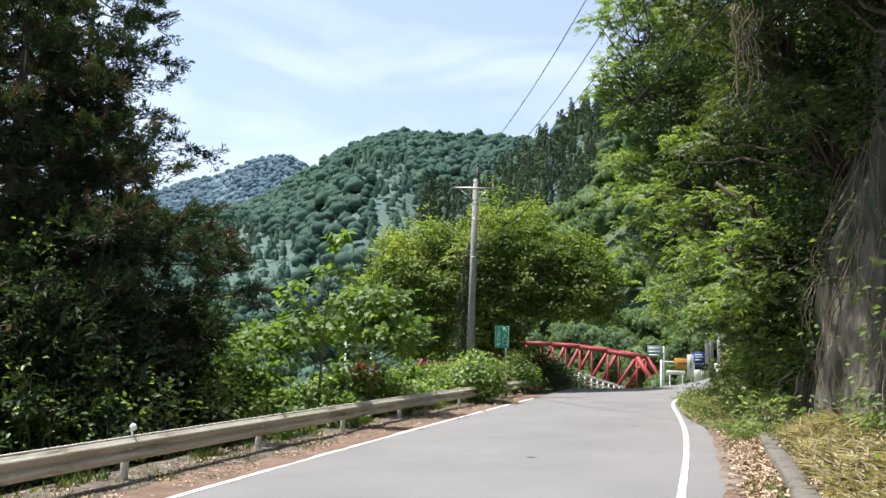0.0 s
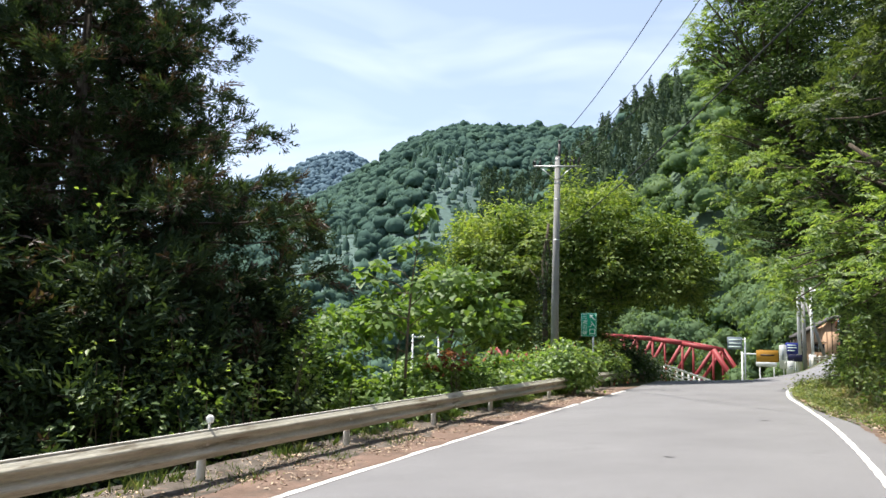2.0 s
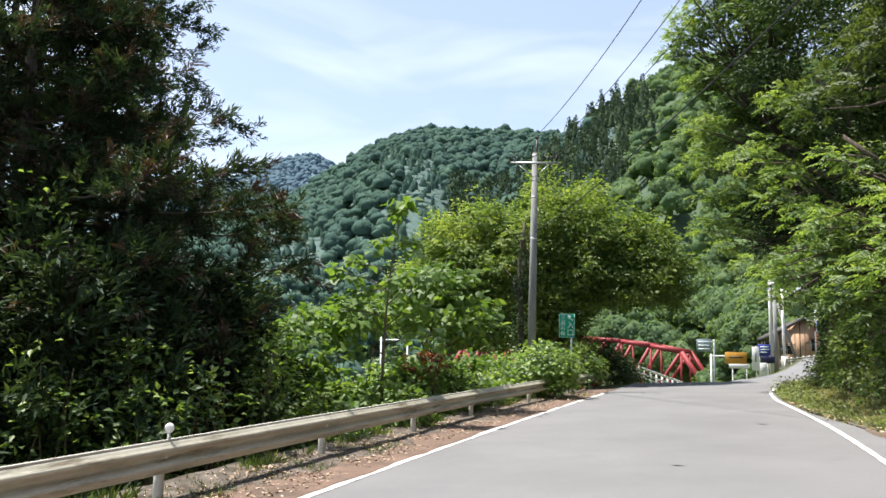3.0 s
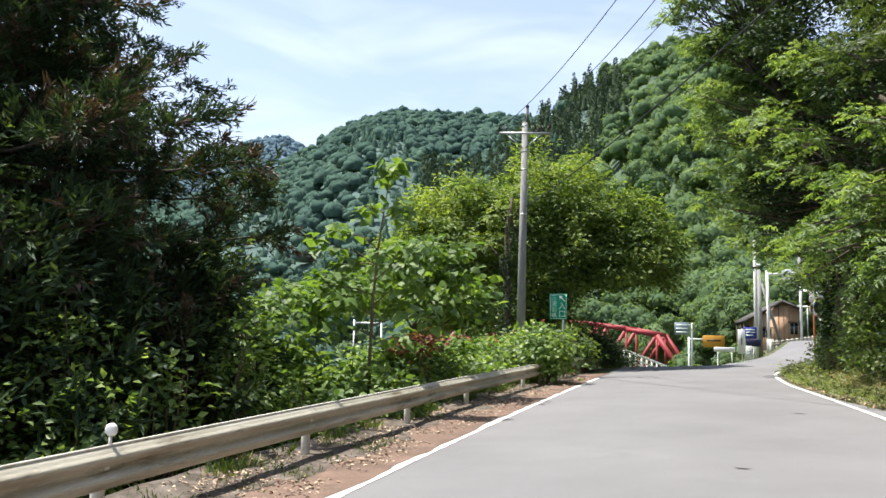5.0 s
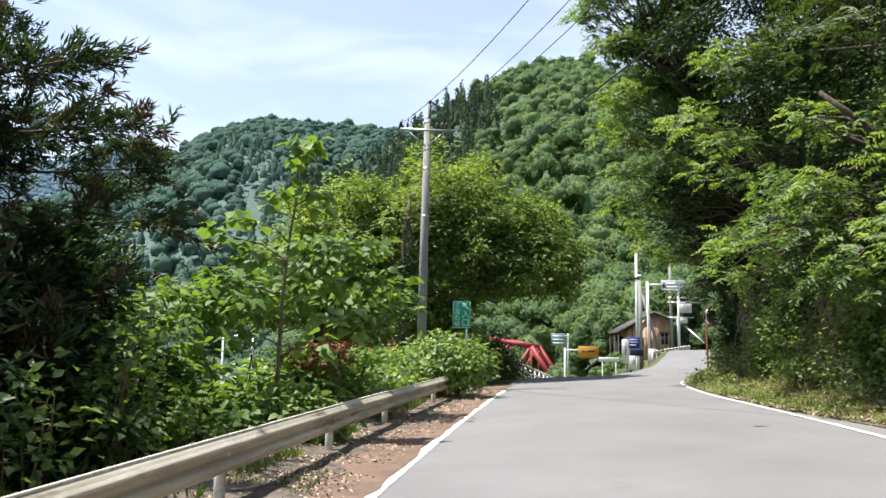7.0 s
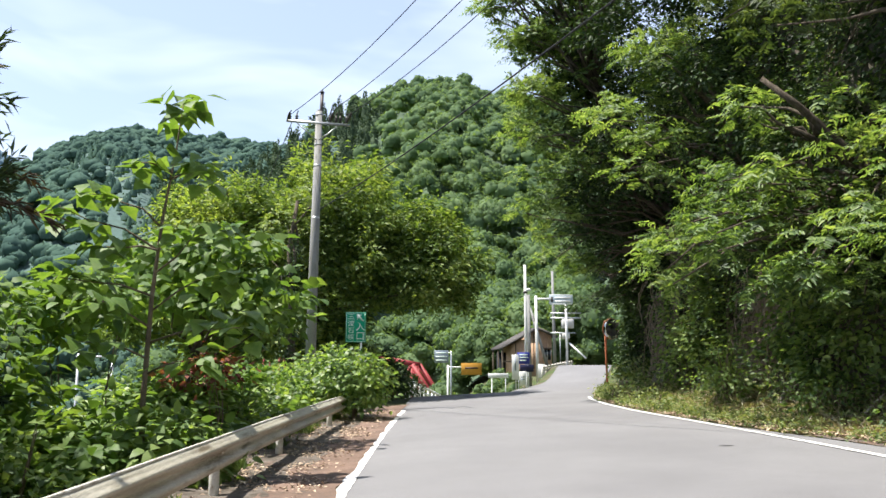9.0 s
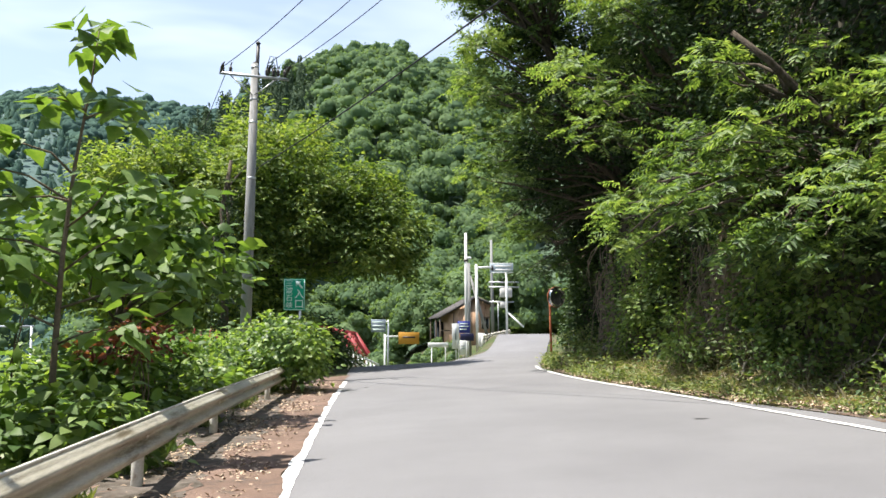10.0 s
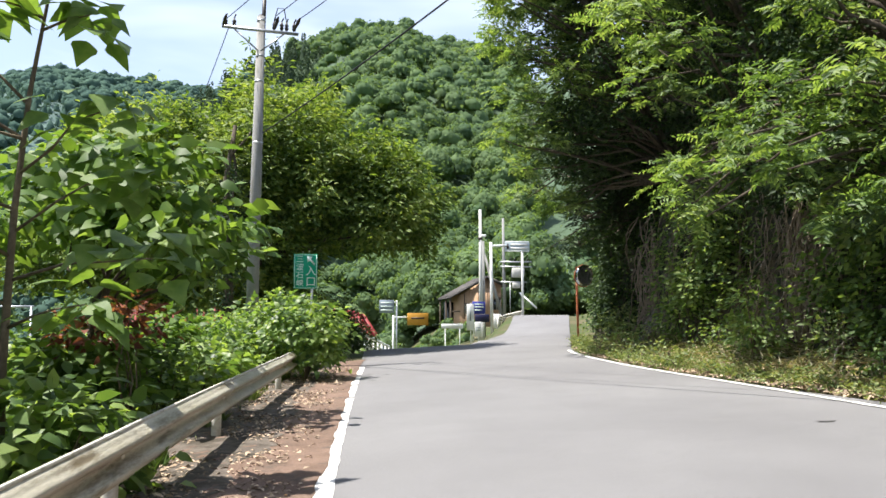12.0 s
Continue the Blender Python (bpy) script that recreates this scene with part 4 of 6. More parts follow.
BANK_TREES = (
    # foot x, y; top; leafy lumps (place, size)
    (10.8, 33.5, (6.6, 33.0, 11.0), [((5.6, 32.6, 11.0), 1.3), ((5.0, 33.2, 9.2), 1.2), ((5.5, 32.4, 7.4), 1.1), ((5.4, 33.4, 5.9), 1.0), ((6.6, 31.8, 12.8), 1.5), ((7.2, 34.2, 8.6), 1.4), ((5.0, 33.4, 12.9), 1.1), ((6.6, 35.0, 6.6), 1.2), ((7.0, 36.2, 5.0), 1.0), ((6.4, 34.4, 10.6), 1.3), ((7.8, 33.0, 14.2), 1.5), ((6.2, 35.6, 12.4), 1.4), ((5.4, 33.0, 15.0), 1.4), ((5.3, 32.6, 16.7), 1.3), ((6.6, 32.0, 16.6), 1.5), ((6.4, 31.0, 15.0), 1.4), ((7.6, 31.5, 17.8), 1.5), ((4.4, 33.2, 12.3), 0.9), ((4.6, 33.5, 14.0), 1.0)]),
    (11.2, 28.5, (7.8, 28.5, 10.0), [((7.1, 28.0, 6.2), 0.9), ((6.75, 28.2, 7.5), 1.0), ((7.4, 28.4, 8.9), 1.1), ((6.7, 29.8, 10.4), 1.3), ((7.6, 28.0, 12.0), 1.5), ((8.2, 30.6, 13.6), 1.5)]),
    (11.0, 23.5, (7.8, 23.8, 6.8), [((6.5, 23.2, 3.45), 0.62), ((7.1, 23.4, 4.5), 0.7), ((6.6, 25.7, 3.6), 0.6), ((7.5, 27.6, 3.9), 0.6), ((7.6, 25.0, 5.1), 0.75), ((7.5, 22.3, 3.5), 0.6), ((7.4, 23.6, 3.7), 0.6), ((8.3, 24.4, 6.3), 0.8), ((8.8, 22.2, 5.6), 0.7), ((7.2, 24.0, 4.2), 0.75), ((7.5, 25.4, 4.5), 0.75), ((7.7, 26.8, 4.7), 0.75), ((7.9, 22.9, 4.4), 0.75), ((8.2, 20.4, 3.8), 0.7), ((7.7, 21.0, 3.3), 0.7), ((8.0, 20.0, 3.0), 0.65), ((7.8, 21.8, 2.7), 0.6), ((8.2, 19.2, 3.5), 0.6), ((7.5, 22.5, 2.9), 0.55), ((8.3, 20.6, 4.4), 0.7)]),
    # Next three rows: lumps above z 12.5 are added unseen canopy, shading the bank.
    (11.5, 19.5, (8.8, 20.0, 9.0), [((8.1, 21.0, 7.6), 1.1), ((8.4, 19.4, 9.4), 1.3), ((8.5, 22.8, 8.8), 1.2), ((8.8, 18.0, 7.2), 1.1), ((8.2, 23.6, 11.0), 1.3), ((8.4, 25.6, 9.8), 1.3), ((8.6, 20.0, 12.2), 1.5), ((7.9, 19.5, 13.6), 1.4), ((7.6, 21.4, 13.4), 1.2)]),
    (11.8, 14.5, (9.2, 15.0, 10.0), [((8.7, 15.8, 8.6), 1.2), ((8.8, 13.6, 9.6), 1.3), ((8.5, 17.0, 10.4), 1.3), ((9.2, 12.0, 8.4), 1.2), ((8.8, 15.0, 12.2), 1.5), ((6.5, 14.5, 13.6), 1.7), ((5.8, 16.6, 13.4), 1.5), ((6.2, 12.4, 13.9), 1.6), ((7.6, 16.0, 12.6), 1.5)]),
    (12.0, 8.0, (9.6, 9.0, 11.0), [((9.0, 9.8, 9.2), 1.4), ((9.4, 7.0, 9.8), 1.5), ((8.9, 11.4, 10.6), 1.4), ((9.6, 5.0, 9.4), 1.5), ((9.2, 9.0, 12.4), 1.5), ((6.6, 9.8, 13.7), 1.7), ((6.2, 7.4, 13.9), 1.6), ((7.8, 11.0, 12.8), 1.5), ((7.6, 5.4, 12.8), 1.6)]),
    (11.6, 38.5, (9.0, 38.0, 8.0), [((9.4, 41.6, 4.6), 1.0), ((9.6, 43.2, 5.8), 1.2), ((9.0, 42.0, 7.4), 1.3), ((9.8, 44.6, 4.0), 0.9), ((8.6, 40.6, 8.8), 1.3), ((9.6, 38.2, 5.6), 0.9), ((8.3, 36.4, 6.0), 0.9), ((8.7, 38.4, 4.9), 0.8), ((8.6, 37.2, 3.9), 0.6), ((8.8, 37.4, 7.6), 1.2), ((8.0, 36.6, 9.6), 1.4), ((10.0, 39.2, 6.8), 1.0), ((9.2, 38.0, 10.0), 1.4), ((7.8, 37.0, 12.4), 1.5)]),
)


def bank_trees():
    for i, (bx, by, top, lumps) in enumerate(BANK_TREES):
        rng = np.random.default_rng(100 + i)
        cl, inner = [], []
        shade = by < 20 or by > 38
        for c, r in lumps:
            # High lumps and set-back copies become darkened inner foliage, standing for shade.
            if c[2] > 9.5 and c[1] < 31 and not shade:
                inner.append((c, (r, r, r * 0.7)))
            else:
                for k in range(5):
                    o = rng.normal(size=3) * r * [0.45, 0.7, 0.42]
                    q = r * rng.uniform(0.42, 0.68)
                    cl.append(((c[0] + o[0], c[1] + o[1], c[2] + o[2]), (q, q * 1.1, q * 0.6)))
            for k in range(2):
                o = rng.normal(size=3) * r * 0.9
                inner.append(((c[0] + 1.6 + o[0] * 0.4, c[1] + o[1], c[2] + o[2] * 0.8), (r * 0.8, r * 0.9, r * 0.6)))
        # by > 38: leaf colour darkened to stand for the shaded hollow.
        z = float(road_z(8.5, by)) + 3.0
        broadleaf("tree", (bx, by, z), top, cl, 0.15, "dull green tree overhanging the bare rock" if by < 20 else "bank tree overhanging the rock, leaves darkened to stand for shade" if shade else "overhanging bank tree with arching sprays of fresh green leaves", "trees on the rock bank", 200 + i, 0.14, LEAF_DULL if by < 20 else LEAF_DARK if shade else LEAF_BANK, density=2.0 if shade else 1.6 if by == 23.5 else 2.3, inner=inner, droop=0.5, frond=0.44, low=-0.1)


bank_trees()


def ivy():
    """Creepers and small plants over the rock."""
    rng = np.random.default_rng(31)
    pts, outs = [], []
    for i in range(5600):
        y, z = rng.uniform(2, 45), rng.uniform(0, 12.5) if i % 4 else rng.uniform(0, 3)
        bare = 9 < y < 19.5 and 0.3 < z < 6.5
        low = 22 < y < 37 and z < 4.2
        patch = ((y - 31.8) / 1.3) ** 2 + ((z - 1.7) / 1.9) ** 2 < 1 or ((y - 24.2) / 1.5) ** 2 + ((z - 0.9) / 1.5) ** 2 < 1 or ((y - 20.8) / 1.5) ** 2 + ((z - 1.0) / 1.5) ** 2 < 1 or ((y - 28.0) / 1.0) ** 2 + ((z - 0.6) / 1.0) ** 2 < 1 or ((y - 36.5) / 1.6) ** 2 + ((z - 1.2) / 1.6) ** 2 < 1
        if y > 32.8 and z < 6.5 and rng.random() < 0.88 or y > 37 and rng.random() < 0.8 or low and not patch and rng.random() < (0.5 if y < 31 else 0.82):
            continue
        if 26.9 < y < 29.0 and z < 3.0 and rng.random() < 0.75 or 33.4 < y < 35.2 and z < 5:
            continue
        if bare and rng.random() < 0.93:
            continue
        if noise.noise((y * 0.5, z * 0.5, 1.0)) < -0.2:
            continue
        pts.append((cliff_x(y, z) - 0.15, y, float(road_z(8.5, y)) + 0.5 + z))
        outs.append((-1, rng.normal() * 0.3, 0.2))
    v = [sprays(rng, np.array(pts), np.array(outs), 0.45, 16, 0.13, 0.08, flat=0.8, droop=0.4, up_bias=0.7)]
    # cushions of larger leaves standing out from the lower rock
    for y, z, r in ((22.2, 2.4, 0.75), (23.4, 1.2, 0.8), (23.9, 2.9, 0.7), (25.0, 2.0, 0.75), (26.2, 3.0, 0.7), (24.6, 0.6, 0.6), (30.8, 2.0, 0.55), (30.4, 3.2, 0.6), (31.2, 1.1, 0.5), (29.6, 3.9, 0.6), (21.0, 1.3, 0.65), (20.2, 2.6, 0.6), (26.0, 1.0, 0.45), (22.6, 3.6, 0.7)):
        q, o = shell(rng, int(120 * r * r) + 12, (cliff_x(y, z) - 0.35, y, float(road_z(8.5, y)) + 0.5 + z), (r * 0.9, r, r * 1.1), -0.8, 0.6)
        ok = o[:, 0] < 0.2
        v.append(sprays(rng, q[ok], o[ok], 0.32, 14, 0.155, 0.1, flat=0.7, droop=0.35, up_bias=0.8))
    v = join(v)
    solid("creepers", mesh_of("creepers", *v, LEAF_BANK), "green creepers and small plants clinging to the rock", "creeper", kind="stuff")
    # Creepers whose darkened leaf colour stands for shade on the rock.
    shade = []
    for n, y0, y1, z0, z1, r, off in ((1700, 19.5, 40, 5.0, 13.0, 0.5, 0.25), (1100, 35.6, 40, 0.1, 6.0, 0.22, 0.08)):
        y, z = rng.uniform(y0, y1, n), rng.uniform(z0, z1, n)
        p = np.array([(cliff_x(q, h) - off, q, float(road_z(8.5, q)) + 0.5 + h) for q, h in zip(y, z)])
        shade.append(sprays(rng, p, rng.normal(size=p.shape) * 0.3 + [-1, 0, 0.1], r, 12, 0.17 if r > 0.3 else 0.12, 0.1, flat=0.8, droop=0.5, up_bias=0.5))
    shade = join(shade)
    solid("shade_creepers", mesh_of("shade_creepers", *shade, LEAF_DARK), "creepers over the upper rock, leaf colour darkened for shade", "creeper", kind="stuff")
    v = []
    for i in range(700):
        y = rng.uniform(9, 34) if i % 3 else rng.normal(27.8, 1.0) if i % 2 else rng.uniform(20, 36)
        z0, n = rng.uniform(2, 9) if i % 3 else rng.uniform(0.6, 3.2), 6
        dz = rng.uniform(0.9, 3.0)
        drift = rng.normal() * 0.4
        p = [(cliff_x(y + drift * s, max(0.0, z0 - dz * s)) - 0.08 - 0.2 * math.sin(s * 3.1), y + drift * s + 0.05 * rng.normal(), float(road_z(8.5, y)) + 0.5 + max(0.0, z0 - dz * s)) for s in np.linspace(0, 1, n)]
        v.append(tube(p, list(np.linspace(0.013, 0.005, n)), 4, False))
    for i in range(190):
        y = rng.normal(27.9, 0.75) if i % 3 else rng.normal(34.2, 0.45)
        z0, dz, drift = rng.uniform(0.9, 3.4), rng.uniform(0.8, 2.2), rng.normal() * 0.3
        p = [(cliff_x(y, 1.5) - 0.42 - 0.12 * rng.random() - 0.3 * math.sin(s * 2.6) * (i % 5 == 0), y + drift * s + 0.04 * rng.normal(), float(road_z(8.5, y)) + 0.5 + max(0.0, z0 - dz * s)) for s in np.linspace(0, 1, 6)]
        v.append(tube(p, list(np.linspace(0.016, 0.007, 6)), 4, False))
    solid("dead_vines", mesh_of("dead_vines", *join(v), DRY_STEM), "dry brown vines hanging down the rock face", "vine", kind="stuff")


ivy()


def cedar(base, height, reach, label, seed, n_branch=70, fine=False, long=()):
    """A Japanese cedar: straight trunk, drooping boughs, foliage in upturned tufts of short needles."""
    rng = np.random.default_rng(seed)
    t = thing("cedar_tree", base, label, "tree", "cedars in the gully")
    x, y, z = base
    part("trunk", mesh_of("trunk", *tube([(x, y, z - 0.3), (x, y, z + height * 0.4), (x + 0.1, y, z + height)], [0.3, 0.2, 0.03], 10), BARK, True), t)
    cs, os = [], []
    for i in range(n_branch):
        s = (i + rng.random()) / n_branch
        h = z + height * (0.12 + 0.86 * s)
        a = i * 2.4 + rng.normal() * 0.3
        ln = reach * (1 - s) ** 0.5 * rng.uniform(0.65, 1.12) + 0.25
        if i < len(long):
            a, h, ln = radians(long[i][0]), long[i][1], long[i][2]
        d = np.array([math.cos(a), math.sin(a), 0])
        p = [np.array([x, y, h]) + d * ln * q + [0, 0, -0.30 * ln * q + 0.26 * ln * q * q] for q in np.linspace(0, 1, 5)]
        part("bough", mesh_of("bough", *tube([tuple(k) for k in p], list(np.linspace(0.05, 0.012, 5)), 5, False), BARK, True), t)
        for k in range(max(4, int(ln * (4.2 if fine else 3.0)))):
            q = rng.uniform(0.2, 1.0)
            side = np.array([-d[1], d[0], 0]) * (1 if k % 2 else -1)
            w = unit((d * 0.7 + side * rng.uniform(0.1, 1.1) + [0, 0, rng.uniform(-0.35, 0.4)])[None])[0]
            start = np.array([x, y, h]) + d * ln * q + [0, 0, -0.30 * ln * q + 0.26 * ln * q * q]
            m = 6 if fine else 5
            reach_k = rng.uniform(0.35, 0.8) * (0.7 + 0.1 * ln) * (1.0 if fine else 1.35)
            u = np.linspace(0.2, 1.0, m)[:, None]
            cs.append(start + w * u * reach_k + rng.normal(size=(m, 3)) * 0.07)
            os.append(w + rng.normal(size=(m, 3)) * 0.4 + [0, 0, 0.3])
    c, o = np.concatenate(cs), np.concatenate(os)
    per = 24 if fine else 17
    n = len(c)
    o = unit(o)
    cc, oo = np.repeat(c, per, 0), np.repeat(o, per, 0)
    q = rng.uniform(0, 1, n * per)[:, None]
    bp = cc + oo * q * (0.36 if fine else 0.5) + rng.normal(size=cc.shape) * (0.03 if fine else 0.06)
    along = oo * 1.1 + rng.normal(size=cc.shape) * 0.5 + [0, 0, 0.05]
    v = leaves(bp, along, rng.normal(size=cc.shape) * 0.6 + [0, 0, 0.9] + oo * 0.3, rng.uniform(0.12, 0.22, n * per) if fine else rng.uniform(0.15, 0.28, n * per), 0.034 if fine else 0.06, 0.1, 0.12)
    dry = np.repeat(rng.random(n) < (0.22 if fine else 0.06), per)
    f = v[1].reshape(2, -1, 3)
    part("crown", mesh_of("crown", v[0], f[:, ~dry].reshape(-1, 3), NEEDLE), t)
    part("withered_foliage", mesh_of("withered_foliage", v[0], f[:, dry].reshape(-1, 3), LEAF_BROWN), t, "brown withered needle tufts")
    return t


LONG = [(-2, 4.9, 4.9), (14, 4.6, 5.2), (30, 4.3, 5.2), (-20, 4.6, 4.8), (20, 3.4, 5.3), (44, 5.2, 4.4), (8, 5.9, 3.7), (30, 6.4, 3.2), (-16, 3.2, 4.6), (12, 2.4, 4.9), (20, 7.4, 2.8), (-8, 7.8, 2.6), (40, 2.6, 4.8), (2, 1.6, 4.8), (28, 1.4, 5.0)]
cedar(at_ground(-8.4, 15.9), 14.5, 4.0, "tall dark cedar with drooping boughs below the road", 41, 115, True, LONG)
cedar(at_ground(-16.2, 27.0), 26.0, 5.4, "tall dark cedar rising above its neighbours", 42, 120)
cedar(at_ground(-11.8, 14.4), 19.0, 4.4, "tall dark cedar crowding the gully", 43, 70)
cedar(at_ground(-5.4, 14.2), 5.6, 2.5, "young dark cedar filling the gully's edge", 45, 60)
cedar(at_ground(-5.0, 17.0), 5.0, 2.2, "young dark cedar filling the gully's edge", 46, 56)
cedar(at_ground(-7.6, 11.5), 7.5, 3.0, "young dark cedar filling the gully's edge", 47, 56)
cedar(at_ground(-15.6, 22.0), 22.0, 4.6, "tall dark cedar deeper in the gully", 44, 60)


def shrub(x, y, w, h, leaf, seed, label, mat=None, n=None, bare=0.0):
    """A bush of stems and leaf sprays; bare: the share of its height that shows stems alone."""
    rng = np.random.default_rng(seed)
    b = at_ground(x, y)
    t = thing("shrub", b, label, "shrub", "roadside shrubs")
    z = b[2]
    for k in range(5):
        a = rng.uniform(0, 6.28)
        e = (x + math.cos(a) * w * 0.6, y + math.sin(a) * w * 0.6, z + h * rng.uniform(0.6, 0.95))
        part("stem", mesh_of("stem", *tube(limb_path(rng, (x, y, z - 0.1), e, 0.1, 4), [0.022, 0.017, 0.012, 0.006], 5, False), TWIG, True), t)
    n = n or int(90 * w * max(w, h * 0.7))
    c, o = shell(rng, n, (x, y, z + h * (0.5 + bare / 2)), (w, w, h * (0.5 - bare / 2)), -0.75, 0.45)
    part("foliage", mesh_of("foliage", *sprays(rng, c, o, 0.3, 13, leaf, leaf * 0.6, flat=0.6, droop=0.25, up_bias=0.7, broad=leaf > 0.15), mat or LEAF_SHRUB), t)
    return t


def roadside_shrubs():
    rng = np.random.default_rng(77)
    # along the outside of the rail: x behind it, y, width, height
    k = 0
    for y in np.arange(18.0, 33.5, 1.05):
        tall = 1.0 + 0.35 * math.sin(y * 1.3) + (0.5 if y > 24.5 else 0.0)
        for row, (dx, w, h) in enumerate(((-2.6, 0.55, 1.0), (-3.4, 0.85, 1.35), (-4.8, 1.1, 1.7))):
            if row == 0 and y < 17.5:
                continue
            x = float(xl(y)) + dx + rng.normal() * 0.2
            shrub(x, y + rng.normal() * 0.3, w * rng.uniform(0.8, 1.15), h * tall * rng.uniform(0.85, 1.15), rng.uniform(0.12, 0.2), 300 + k, "leafy green shrub growing behind the guardrail", LEAF_BIG if k % 3 == 1 else LEAF_BANK if k % 5 == 2 else None)
            k += 1
    # the bush that swallows the end of the rail
    shrub(-0.2, 30.7, 0.82, 1.95, 0.17, 501, "dense leafy bush swallowing the rail's end")
    shrub(-0.9, 31.8, 0.9, 2.1, 0.16, 502, "dense leafy bush around the sign's foot")
    shrub(-1.6, 33.4, 1.1, 2.4, 0.12, 503, "dense leafy bush at the foot of the utility pole")
    shrub(-2.9, 35.4, 1.6, 2.8, 0.13, 504, "tall dark leafy shrub behind the utility pole")
    shrub(-0.2, 37.5, 1.0, 1.9, 0.13, 505, "shaded shrub behind the far guardrail")
    # From here to the far rail, tree shade is put into the leaf colour.
    shrub(0.1, 41.0, 1.2, 2.2, 0.14, 506, "shrub under the wide tree, leaf colour darkened for shade", LEAF_DARK)
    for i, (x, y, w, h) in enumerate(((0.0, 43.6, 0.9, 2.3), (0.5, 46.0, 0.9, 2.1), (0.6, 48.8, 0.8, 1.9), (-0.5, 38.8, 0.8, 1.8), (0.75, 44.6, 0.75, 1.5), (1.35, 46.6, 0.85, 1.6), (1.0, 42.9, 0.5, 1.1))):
        shrub(x, y, w, h, 0.13, 508 + i, "shrub crowding the far guardrail, leaf colour darkened for shade", LEAF_DARK)
    for i, (x, y, w, h) in enumerate(((-2.9, 21.9, 0.7, 1.75), (-2.6, 23.5, 0.65, 2.3), (-3.6, 19.8, 0.75, 2.2), (-3.9, 22.6, 0.9, 4.35))):
        high = h > 4
        shrub(x, y, w, h, 0.23, 540 + i, "big-leaved bush on bare stems above the gully" if high else "big-leaved bush beside the slender sapling", LEAF_BIG, 34 if high else int(95 * w * h * 0.6), 0.82 if high else 0.0)
    for i, (x, y, top, w) in enumerate(((-2.0, 23.1, 1.52, 0.2), (-2.45, 23.3, 1.36, 0.22))):
        shrub(x, y, w, top - float(land_z(x, y)), 0.14, 720 + i, "slender bush with withered reddish leaves at its tips", LEAF_RED, 9, 0.84)
    for i in range(9):
        shrub(-6.4 + rng.normal() * 0.7, 20 + 1.9 * i, 1.5, 2.6 * rng.uniform(0.8, 1.2), 0.13, 520 + i, "tall leafy shrub in the gully")
    for i, (x, y, top, w) in enumerate(((-5.6, 14.0, 4.2, 0.8), (-5.8, 13.2, 2.9, 0.7), (-3.7, 13.9, 2.2, 0.55), (-4.4, 12.9, 1.6, 0.6), (-4.6, 15.4, 2.9, 0.6), (-3.1, 13.4, 1.1, 0.45), (-3.7, 17.4, 3.0, 0.5), (-3.2, 18.6, 1.0, 0.6), (-2.9, 14.6, 1.5, 0.4), (-3.0, 16.4, 2.1, 0.4))):
        h = top - float(land_z(x, y))
        shrub(x, y, w, h, 0.13, 620 + i, "fresh green broadleaf shoots among the cedars", LEAF_SHRUB, int(30 * w * h) + 5)
    for i, (x, y, w, h) in enumerate(((-4.5, 20.5, 0.9, 4.4), (-4.9, 22.4, 0.9, 4.6), (-4.2, 18.2, 0.7, 2.8))):
        shrub(x, y, w, h, 0.22, 640 + i, "tall big-leaved bush in the gully", LEAF_BIG, int(60 * w * h * 0.6) if i != 1 else 40, 0.8 if i == 1 else 0.0)
    # Leaf colour darkened to stand for shade at the rock corner.
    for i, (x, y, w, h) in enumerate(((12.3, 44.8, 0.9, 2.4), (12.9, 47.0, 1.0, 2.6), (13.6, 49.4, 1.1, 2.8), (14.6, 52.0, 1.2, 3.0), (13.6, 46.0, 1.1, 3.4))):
        shrub(x, y, w, h, 0.14, 660 + i, "shrub at the corner of the rock, leaf colour darkened for shade", LEAF_DARK)
    # tufts leaning over the edge line at the bend
    for i in range(9):
        y = 28.2 + 0.85 * i
        shrub(float(xr(y)) + rng.uniform(0.4, 0.8), y, rng.uniform(0.2, 0.32), rng.uniform(0.3, 0.5), 0.09, 700 + i, "leafy weed tuft at the asphalt's edge", WEED)
    # foot of the rock on the right
    for i in range(22):
        y = 17.5 + 1.15 * i + rng.normal() * 0.35
        x = float(xr(y)) + rng.uniform(1.5, 2.3)
        big = i % 4 == 0 and y > 22.5
        shrub(x, y, rng.uniform(0.42, 0.62) if big else rng.uniform(0.25, 0.45), rng.uniform(0.9, 1.4) if big else rng.uniform(0.35, 0.8), 0.13 if big else 0.1, 560 + i, "bushy green plant at the foot of the rock" if big else "low green shrub at the foot of the rock", (LEAF_SHRUB, WEED, LEAF_BANK)[i % 3])


roadside_shrubs()


